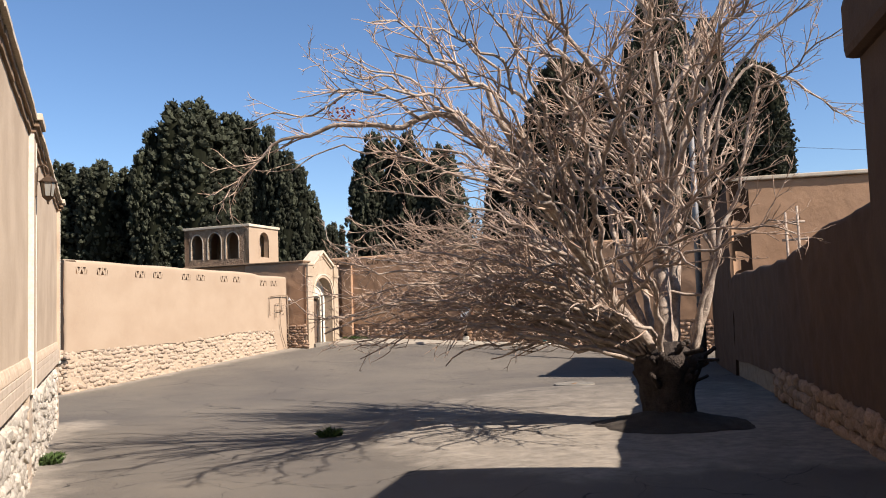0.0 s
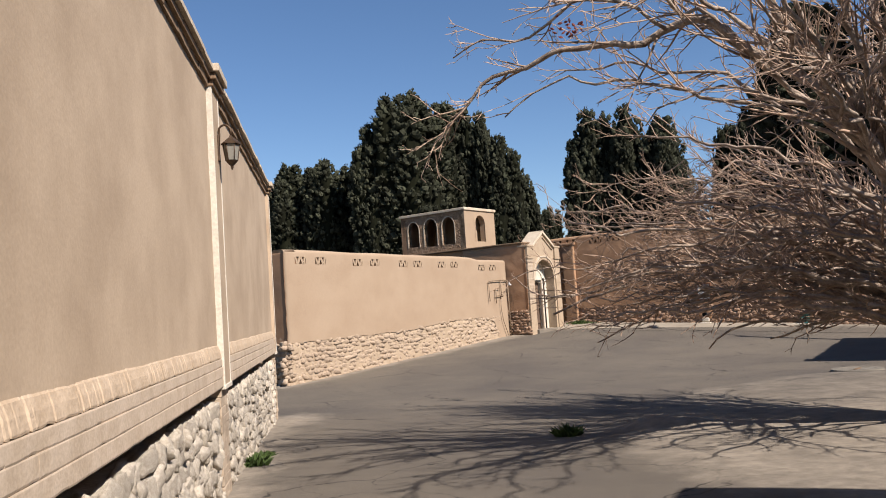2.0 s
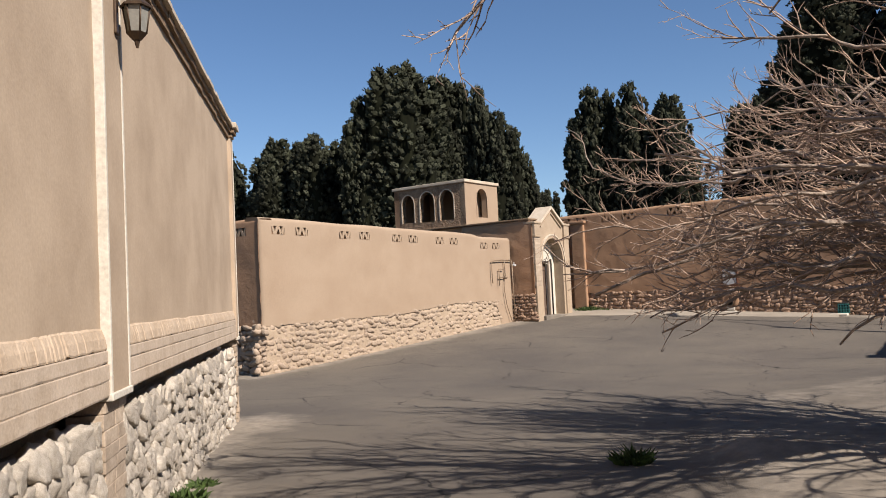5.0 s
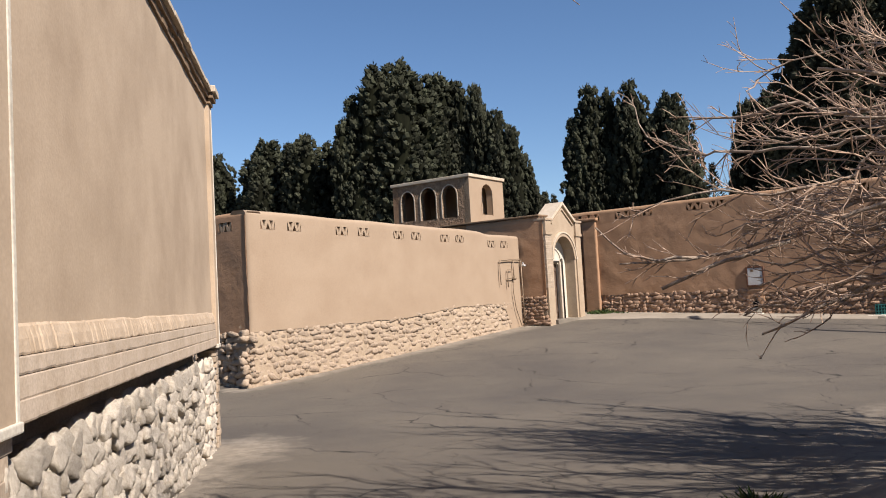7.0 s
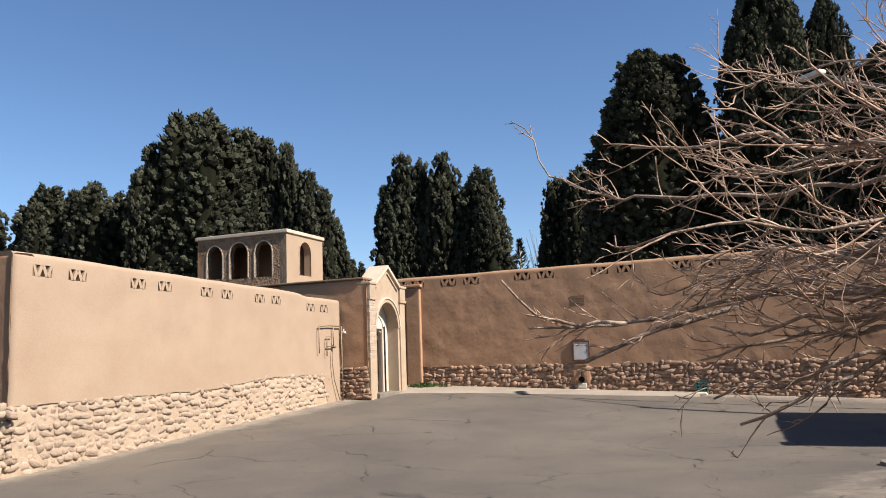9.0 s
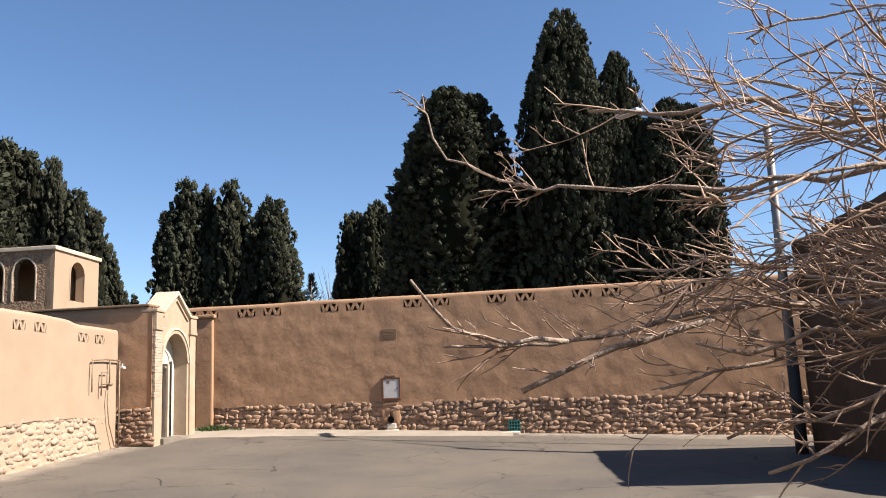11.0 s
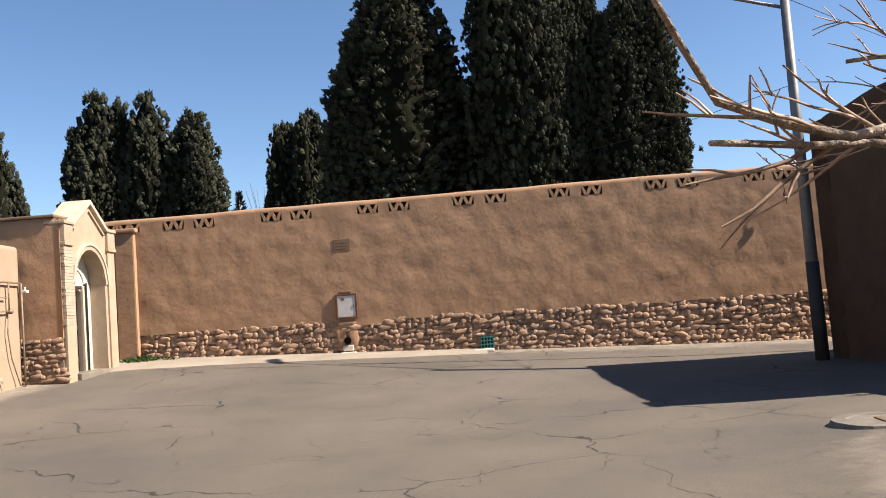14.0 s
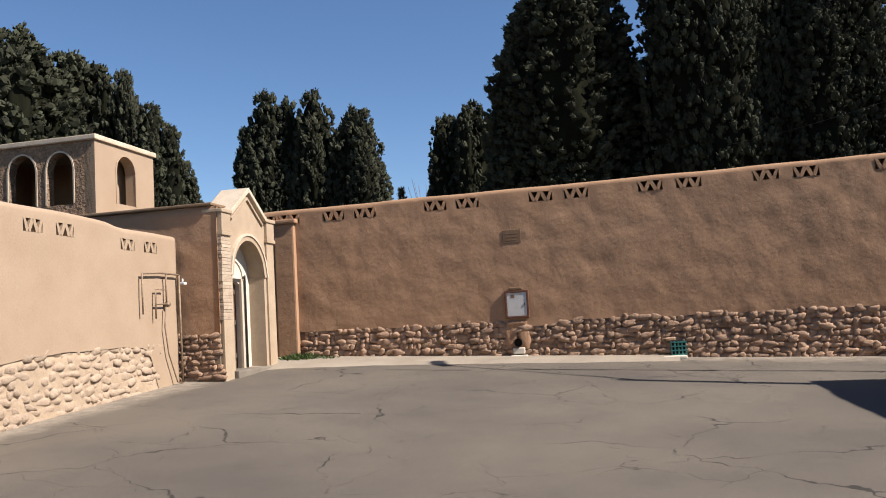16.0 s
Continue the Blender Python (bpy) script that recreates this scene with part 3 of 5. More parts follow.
    # cornice
    for k, (o, z0, z1, m) in enumerate(((0.03, 3.96, 4.04, M_tile), (0.06, 4.04, 4.11, M_tile), (0.10, 4.11, 4.155, M_trim))):
        y = y0
        bm = bmesh.new()
        while y < HOUSE_END - 0.05:
            ln = min(0.26 * rnd.uniform(0.9, 1.1), HOUSE_END - 0.05 - y)
            box(bm, HOUSE_X - 0.3, HOUSE_X + o + rnd.uniform(-.006, .006), y + 0.002, y + ln - 0.002, z0, z1)
            y += ln
        part("cornice_course", bm, m, w)
    part("roof", box_bm(HOUSE_X - 4.5, HOUSE_X - 0.02, y0, HOUSE_END, 4.10, 4.20, bevel=0.02), M_trim, w)
    # brick quoin at the end of the footing
    zz = ground_z(HOUSE_X, HOUSE_END) - 0.2
    while zz < 0.95:
        h = rnd.uniform(0.06, 0.085)
        part("quoin_brick", box_bm(HOUSE_X - 0.2, HOUSE_X + 0.03 + rnd.uniform(-0.01, 0.008), HOUSE_END - rnd.uniform(0.13, 0.24), HOUSE_END - 0.01, zz, min(zz + h - 0.005, 0.962), bevel=0.008), M_brick, w)
        zz += h
    st = stone_meshes(M_stone, 12, 3)
    stone_wall(w, Vector((HOUSE_X - 0.045, 2.5, 0)), Vector((HOUSE_X - 0.045, 10.58, 0)), lambda s: 0.87 + 0.03 * noise.noise(Vector((s * 2, 1, 1))), lambda s: ground_z(HOUSE_X, 2.5 + s) - 0.06, st, 0.19, 300, 11, near=6.0, proud=0.03, ratio=0.74)
    stone_wall(w, Vector((HOUSE_X - 0.045, 11.10, 0)), Vector((HOUSE_X - 0.045, HOUSE_END - 0.2, 0)), lambda s: 0.85 + 0.03 * noise.noise(Vector((s * 2, 1, 5))), lambda s: ground_z(HOUSE_X, 11.3 + s) - 0.06, st, 0.17, 300, 12, near=2.0, proud=0.03, ratio=0.74)
    return w


build_house()


# ---- left and back mud walls ----
def runs(starts, w):
    return [(s, s + w) for s in starts]



def left_top(s):
    return 3.50 - 0.015 * s - 0.06 / (1 + math.exp(-(s - 9.1) * 12))


def left_bottom(s):
    p = LEFT_A + LEFT_DIR * s
    return ground_z(p.x, p.y)


def left_stone_top(s):
    return 0.97 + 0.010 * s + 0.16 / (1 + math.exp(-(s - 6.3) * 2.5)) + 0.04 * noise.noise(Vector((s * 1.6, 2, 2)))


def build_left():
    w = thing("wall_north_west", "smooth pale mud-plastered garden wall on a stone footing", "wall", kind="structure")
    holes = runs((0.40, 1.18, 2.72, 3.50, 4.86, 5.60, 6.90, 7.62, 9.29, 10.0), 0.42)
    rows = (0.20, 0.40)
    wall_sheet("plaster", LEFT_A, LEFT_B, left_top, lambda s: left_stone_top(s) - 0.05 - 1.3 / (1 + math.exp(-(s - 10.3) * 9)), 0.5, M_left, holes, rows, amp=0.006, parent=w, seed=3.0)
    lattice(LEFT_A, LEFT_B, holes, rows, left_top, M_left, w, seed=3.0)
    n = Vector((LEFT_DIR.y, -LEFT_DIR.x, 0))
    off = -n * 0.024
    wall_sheet("mortar_bed", LEFT_A + off, LEFT_B + off, lambda s: left_stone_top(s), lambda s: left_bottom(s) - 0.4, 0.4, M_mortar_w, amp=0.016, step=0.10, parent=w, round_r=0)
    st = stone_meshes(M_stone_w, 8, 21, 2)
    stone_wall(w, LEFT_A - n * 0.072 - LEFT_DIR * 0.14, LEFT_B - n * 0.072 - LEFT_DIR * (LEFT_LEN - 10.5), left_stone_top, lambda s: left_bottom(s) - 0.05, st, 0.225, 300, 22, near=4.0, proud=0.03, ratio=0.52)
    # return towards the back lane
    far = LEFT_A + Vector((-LEFT_DIR.y, LEFT_DIR.x, 0)) * 7.0
    top2 = lambda s: 3.48
    holes2 = runs((4.2, 4.85, 6.15), 0.42)
    face = Vector((-LEFT_DIR.x, -LEFT_DIR.y, 0)) * 0.012
    inner = LEFT_A + face - (LEFT_A - far).normalized() * 0.006
    wall_sheet("return_plaster", far + face, inner, top2, flat(0.93), 0.5, M_back, holes2, rows, amp=0.012, parent=w, seed=7.0)
    lattice(far, LEFT_A, holes2, rows, top2, M_left, w, seed=7.0)
    dd = (LEFT_A - far).normalized()
    nn = Vector((dd.y, -dd.x, 0))
    wall_sheet("return_bed", far - nn * 0.1, inner - nn * 0.1 - dd * 0.16, flat(0.97), lambda s: -0.8, 0.4, M_mortar, amp=0.012, parent=w, round_r=0)
    stone_wall(w, far - nn * 0.04, LEFT_A - nn * 0.04, flat(0.97), lambda s: ground_z(-1.0, 25.5) - 0.05, st, 0.23, 60, 23, near=7.0, proud=0.03, ratio=0.55)
    return w


def back_bottom(s):
    p = BACK_A + BACK_D * s
    return ground_z(p.x, p.y)


def back_top(s):
    return 4.20 + 0.006 * s


def back_stone_top(s):
    return 1.27 - 0.012 * s + 0.05 * noise.noise(Vector((s * 1.1, 5, 2))) - 0.10 * math.exp(-((s - 5.55) / 0.5) ** 2)


def build_back():
    w = thing("wall_north_east", "long brown straw-mud garden wall with stone footing", "wall", kind="structure")
    a, b = BACK_A - BACK_D * 3.0, BACK_A + BACK_D * 24.0
    f = lambda fn: (lambda s: fn(s - 3.0))
    holes = runs([3.0 + s for s in (-1.05, -0.45, 0.68, 1.46, 3.17, 3.93, 5.62, 6.42, 8.05, 8.87, 10.48, 11.30, 12.93, 13.73, 15.40, 16.15, 17.9, 18.7)], 0.53)
    rows = (0.13, 0.35)
    wall_sheet("mud_plaster", a, b, f(back_top), lambda s: back_stone_top(s - 3) - 0.03, 0.55, M_back, holes, rows, amp=0.014, step=0.11, parent=w, seed=11.0, wave=0.022)
    lattice(a, b, holes, rows, f(back_top), M_back, w, seed=11.0, wave=0.022)
    wall_sheet("mortar_bed", a - BACK_N * 0.05, b - BACK_N * 0.05, f(back_stone_top), lambda s: back_bottom(s - 3) - 0.5, 0.4, M_mortar_b, amp=0.02, parent=w, round_r=0)
    st = stone_meshes(M_stone_d, 9, 31, 2)
    stone_wall(w, BACK_A - BACK_N * 0.045, BACK_A + BACK_D * 19 - BACK_N * 0.045, back_stone_top, lambda s: back_bottom(s) - 0.04, st, 0.20, 300, 32, near=7.0, proud=0.035, ratio=0.62)
    return w


build_left()
build_back()


# ---- right wall, tall wall and corner pier ----
def build_right():
    w = thing("wall_east", "shaded brown mud wall with a ragged rising top", "wall", kind="structure")
    far, near = RIGHT_A + RIGHT_D * 12.9 - RIGHT_N * 0.005, RIGHT_A - RIGHT_D * 3.2 - RIGHT_N * 0.005
    length = (far - near).length

    def low_top(s):
        r = 12.9 - s
        return 2.42 + (0.36 / (1 + math.exp((r - 3.0) * 1.6))) + 0.05 * noise.noise(Vector((r * 0.9, 1, 1)))

    wall_sheet("mud_plaster", far, near, low_top, lambda s: ground_z(*(far - RIGHT_D * s).xy) + 0.42, 0.5, M_mud_shaded, amp=0.025, parent=w, seed=17.0, wave=0.06)
    wall_sheet("mortar_bed", far - RIGHT_N * 0.07, near - RIGHT_N * 0.07, lambda s: ground_z(*(far - RIGHT_D * s).xy) + 0.46, lambda s: -0.6, 0.4, M_mortar, amp=0.02, parent=w, round_r=0)
    st = stone_meshes(M_stone_d, 6, 41, 2)
    stone_wall(w, RIGHT_A + RIGHT_D * 6.0, near, lambda s: ground_z(8, 7) + 0.44, lambda s: ground_z(8, 7) - 0.05, st, 0.23, 120, 42, proud=0.03)
    t = thing("wall_east_tall", "tall brown mud wall of a yard with a sunlit return", "wall", kind="structure")
    p0, p1 = RIGHT_A + RIGHT_D * 17.85, RIGHT_A + RIGHT_D * 12.25

    def tall_top(s):
        return 4.52 + 0.06 * s - 0.22 * math.exp(-s / 0.25) + 0.03 * noise.noise(Vector((s * 1.4, 6, 2)))

    wall_sheet("mud_plaster", p0, p1, tall_top, lambda s: -0.5, 0.55, M_mud_shaded, amp=0.02, parent=t, seed=19.0, round_r=0.14, wave=0.05)
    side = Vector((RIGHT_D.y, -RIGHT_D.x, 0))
    # the sunlit face takes the paler mud; the sunless faces are coloured darker
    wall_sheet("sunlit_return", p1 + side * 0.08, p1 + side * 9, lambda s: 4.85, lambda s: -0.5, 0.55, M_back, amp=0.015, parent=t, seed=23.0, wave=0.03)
    wall_sheet("end_return", p0 + side * 9, p0, lambda s: 4.45, lambda s: -0.5, 0.5, M_mud_shaded, amp=0.02, parent=t, seed=29.0, wave=0.03)
    part("coping", box_bm(0.02, 9, -0.08, 0.5, 4.84, 4.94, bevel=0.02), M_trim, t, m=Matrix.Translation(p1) @ Matrix.Rotation(math.atan2(side.y, side.x), 4, "Z"))
    return w


def build_pier():
    w = thing("wall_east_pier", "brown rendered house corner with a corbelled top", "wall", kind="structure")
    c = Vector((6.24, 5.20, 0))
    ang = math.atan2(RIGHT_D.y, RIGHT_D.x)
    m = Matrix.Translation(c) @ Matrix.Rotation(ang, 4, "Z")
    part("render_coat", box_bm(-9.0, 0.0, -3.5, 0.0, -0.5, 4.2, bevel=0.04), M_mud_shaded, w, m=m)
    part("corbel", box_bm(-9.0, 0.06, -3.5, 0.12, 3.84, 4.38, bevel=0.08), M_mud_shaded, w, m=m)
    return w


build_right()
build_pier()


# ---- gatehouse in its own frame: x along the front, y inwards ----
G = Vector((0.703, 0.711, 0))
GATE = Matrix(((G.x, -G.y, 0, 7.84), (G.y, G.x, 0, 32.62), (0, 0, 1, 0.53), (0, 0, 0, 1)))


def arch_z(t, zs, za, power=2.0):
    return zs + (za - zs) * (max(0.0, 1 - abs(t) ** power)) ** 0.55


def arch_panel(u0, u1, z0, top, openings, thick, steps=14, extra=(), through=True):
    """An upright panel, front at y=0, with arched openings (a, b, sill, spring, apex)."""
    bm = bmesh.new()

    def quad(a, b, c, d):
        bm.faces.new([bm.verts.new(p) for p in (a, b, c, d)])

    us = {u0, u1, *extra}
    for a, b, *_ in openings:
        us |= {a + (b - a) * i / steps for i in range(steps + 1)}
    us = sorted(us)
    ys = (0.0, thick)
    for ua, ub in zip(us, us[1:]):
        op = [o for o in openings if o[0] <= ua + 1e-6 and ub <= o[1] + 1e-6]
        for y in ys:
            if op:
                a, b, sill, zs, za = op[0]
                f = lambda u: arch_z((2 * u - a - b) / (b - a), zs, za)
                if sill > z0:
                    quad((ua, y, z0), (ub, y, z0), (ub, y, sill), (ua, y, sill))
                quad((ua, y, f(ua)), (ub, y, f(ub)), (ub, y, top(ub)), (ua, y, top(ua)))
            else:
                quad((ua, y, z0), (ub, y, z0), (ub, y, top(ub)), (ua, y, top(ua)))
        quad((ua, 0, top(ua)), (ub, 0, top(ub)), (ub, thick, top(ub)), (ua, thick, top(ua)))
        if op:
            a, b, sill, zs, za = op[0]
            quad((ua, 0, f(ua)), (ub, 0, f(ub)), (ub, thick, f(ub)), (ua, thick, f(ua)))
            if sill > z0:
                quad((ua, 0, sill), (ub, 0, sill), (ub, thick, sill), (ua, thick, sill))
    for u in (u0, u1):
        quad((u, 0, z0), (u, thick, z0), (u, thick, top(u)), (u, 0, top(u)))
    for a, b, sill, zs, za in openings:
        for u in (a, b):
            quad((u, 0, sill), (u, thick, sill), (u, thick, zs), (u, 0, zs))
    bmesh.ops.remove_doubles(bm, verts=bm.verts, dist=0.0005)
    return bm


def arch_band(a, b, zs, za, grow, y0, y1, foot=None):
    """A raised band that follows an arch from springing to springing."""
    bm = bmesh.new()
    steps = 18
    c, hw = (a + b) / 2, (b - a) / 2
    rings = []
    pts = []
    for i in range(steps + 1):
        t = -1 + 2 * i / steps
        pts.append((c + hw * t, arch_z(t, zs, za), c + (hw + grow) * t, arch_z(t, zs, za + grow)))
    if foot is not None:
        pts = [(a, foot, a - grow, foot)] + pts + [(b, foot, b + grow, foot)]
    for ui, zi, uo, zo in pts:
        rings.append([bm.verts.new(p) for p in ((ui, y0, zi), (uo, y0, zo), (uo, y1, zo), (ui, y1, zi))])
    for r0, r1 in zip(rings, rings[1:]):
        for k in range(4):
            bm.faces.new((r0[k], r0[(k + 1) % 4], r1[(k + 1) % 4], r1[k]))
    bm.faces.new(rings[0])
    bm.faces.new(rings[-1])
    return bm


def build_gate():
    g = thing("gatehouse", "cream plastered garden gateway with a gabled arch", "gate", m=GATE)
    W = 2.45
    top = lambda u: 3.24 if u < 0.40 or u > 2.05 else 3.24 + 0.56 * (1 - abs(u - 1.225) / 0.825) if abs(u - 1.225) < 0.825 else 3.24
    part("front", arch_panel(0, W, -0.2, top, [(0.50, 1.98, -0.2, 1.95, 2.70)], 0.50, extra=(0.40, 1.225, 2.05)), M_gate, g)
    part("archivolt", arch_band(0.50, 1.98, 1.95, 2.70, 0.10, -0.03, 0.05), M_gate, g)
    part("archivolt", arch_band(0.40, 2.08, 1.95, 2.80, 0.05, -0.055, 0.05), M_trim, g)
    # brick piers
    rnd = random.Random(8)
    for x0, x1, label in ((0.0, 0.36, "left"), (2.09, W, "right")):
        pier = part("pier", box_bm(x0 - 0.0, x1, -0.045, 0.2, -0.2, 3.0, bevel=0.01), M_gate, g)
        if label == "left":
            z = 1.05
            while z < 2.70:
                h = 0.068
                o = 0.052 + rnd.uniform(-0.004, 0.004)
                part("brick", box_bm(x0 - rnd.uniform(0.0, 0.03), x1, -o, 0.12, z, z + h - 0.008, bevel=0.006), M_brick, pier)
                z += h
        part("impost", box_bm(x0 - 0.03, x1 + 0.03, -0.085, 0.25, 2.72, 2.80, bevel=0.012), M_gate, pier)
        part("capital", box_bm(x0 - 0.01, x1 + 0.01, -0.07, 0.25, 2.80, 3.17, bevel=0.012), M_gate, pier)
        part("cap", box_bm(x0 - 0.045, x1 + 0.04, -0.10, 0.35, 3.17, 3.25, bevel=0.02), M_gate, pier)
    # gable copings and inner gable moulding
    for sgn in (-1, 1):
        L = math.hypot(0.86, 0.585)
        a = math.atan2(0.585, 0.86)
        for drop, th, y0, m, shrink in ((0.0, 0.085, -0.09, M_trim, 0.0), (-0.20, 0.05, -0.045, M_gate, 0.12)):
            mm = Matrix.Translation((1.225, 0, 3.83 + drop)) @ Matrix.Rotation(sgn * a, 4, "Y")
            x0, x1 = (0.0, L - shrink) if sgn > 0 else (-L + shrink, 0.0)
            part("coping", box_bm(x0, x1, y0, 0.55 if not shrink else 0.05, -th, 0.0, bevel=0.012), m, g, m=mm)
    # reveal back: tympanum, frame and door
    part("tympanum", arch_panel(0.31, 2.2, -0.2, lambda u: 2.9, [(0.58, 1.52, -0.2, 1.80, 1.88)], 0.10), M_white, g, m=Matrix.Translation((0, 0.36, 0)))
    part("inner_arch", arch_band(0.58, 1.66, 1.92, 2.34, 0.05, 0.335, 0.37), M_white, g)
    door = part("door", box_bm(0.56, 1.50, 0.50, 0.55, -0.05, 1.90, bevel=0.006), M_door, g, "dark timber door leaf")
    for k in range(5):
        x = 0.60 + k * 0.182
        part("plank", box_bm(x, x + 0.162, 0.475, 0.51, 0.0, 1.84, bevel=0.006), M_door, door)
    for z in (0.25, 0.95, 1.60):
        part("rail", box_bm(0.58, 1.49, 0.45, 0.48, z, z + 0.10, bevel=0.006), M_door, door)
    part("door_post", box_bm(1.50, 1.56, 0.30, 0.37, -0.05, 1.93, bevel=0.008), M_trim, g)
    tube("stay_pipe", [(1.72, 0.325, 0.0), (1.72, 0.325, 1.93), (1.69, 0.31, 1.99), (1.56, 0.29, 1.95)], 0.022, M_pole_d, g)
    part("door_head", box_bm(0.56, 1.52, 0.33, 0.40, 1.875, 1.93, bevel=0.008), M_pole_d, g)
    part("threshold", box_bm(0.40, 2.06, -0.12, 0.6, -0.2, 0.03, bevel=0.02), M_dust, g)
    # block behind, side wall, roof slab
    part("block", box_bm(0.08, 2.43, 0.80, 6.0, -0.8, 3.30), M_back, g)
    part("side_core", box_bm(0.08, 0.30, 0.505, 0.795, -0.8, 3.28), M_back, g)
    part("lintel", box_bm(0.31, 2.43, 0.63, 0.795, 1.95, 3.28), M_gate, g)
    a, b = GATE @ Vector((0, 2.7, 0)), GATE @ Vector((0, 0.22, 0))
    inv = GATE.inverted()
    s = wall_sheet("side_plaster", Vector((-0.04, 2.9, 0)), Vector((-0.04, 0.03, 0)), flat(3.30), flat(0.78), 0.1, M_back, amp=0.014, parent=g, round_r=0, seed=41.0, wave=0.0)
    part("side_bed", box_bm(-0.03, 0.2, 0.05, 2.9, -0.3, 0.80), M_mortar, g)
    stone_wall(g, Vector((-0.02, 1.6, 0)), Vector((-0.02, 0.06, 0)), flat(0.80), flat(-0.12), stone_meshes(M_stone_d, 5, 51, 2), 0.17, 200, 52, proud=0.02)
    part("roof_slab", box_bm(-0.10, 2.5, 0.10, 6.0, 3.31, 3.37, bevel=0.02), M_tile, g)
    # belvedere on the roof
    tw = part("belvedere", arch_panel(0, 3.27, 3.36, lambda u: 4.92, [(0.36, 0.94, 3.66, 4.35, 4.70), (1.22, 1.88, 3.62, 4.40, 4.74), (2.14, 2.76, 3.62, 4.38, 4.72)], 0.22), M_rubble, g,
              m=Matrix.Translation((0, 2.72 + 3.27, 0)) @ Matrix.Rotation(-math.pi / 2, 4, "Z"))
    for a0, b0, zs, za in ((0.36, 0.94, 4.35, 4.70), (1.22, 1.88, 4.40, 4.74), (2.14, 2.76, 4.38, 4.72)):
        part("arch_trim", arch_band(a0, b0, zs, za, 0.035, -0.015, 0.05, foot=3.64), M_trim, tw)
    part("front_wall", arch_panel(0.0, 2.16, 3.36, lambda u: 4.94, [(0.74, 1.42, 3.68, 4.42, 4.74)], 0.24), M_left, g, m=Matrix.Translation((0, 2.715, 0)))
    part("niche_back", box_bm(0.5, 1.7, 0.42, 0.5, 3.5, 4.9), M_left, g, m=Matrix.Translation((0, 2.715, 0)))
    part("arch_trim", arch_band(0.74, 1.42, 4.42, 4.74, 0.04, -0.012, 0.05, foot=3.68), M_left, g, m=Matrix.Translation((0, 2.715, 0)))
    part("back_wall", box_bm(1.9, 2.16, 2.95, 5.99, 3.36, 4.92), M_back, g)
    part("end_wall", box_bm(0.0, 2.16, 5.75, 5.985, 3.36, 4.90), M_back, g)
    part("belvedere_roof", box_bm(-0.06, 2.22, 2.66, 6.05, 4.92, 5.03, bevel=0.02), M_trim, g)
    return g


build_gate()


def build_corner_pilaster():
    # buttress beside the gate against the garden wall
    p = thing("buttress", "narrow plastered buttress with a flat cap beside the gate", "buttress")
    m = Matrix.Translation((10.54, 35.22, 0)) @ Matrix.Rotation(math.atan2(BACK_D.y, BACK_D.x), 4, "Z")
    part("shaft", box_bm(-0.56, -0.04, -0.13, 0.1, 0.2, 3.84, bevel=0.04), M_back, p, m=m)
    part("cap", box_bm(-0.62, 0.03, -0.19, 0.1, 3.84, 3.95, bevel=0.035), M_back, p, m=m)


build_corner_pilaster()


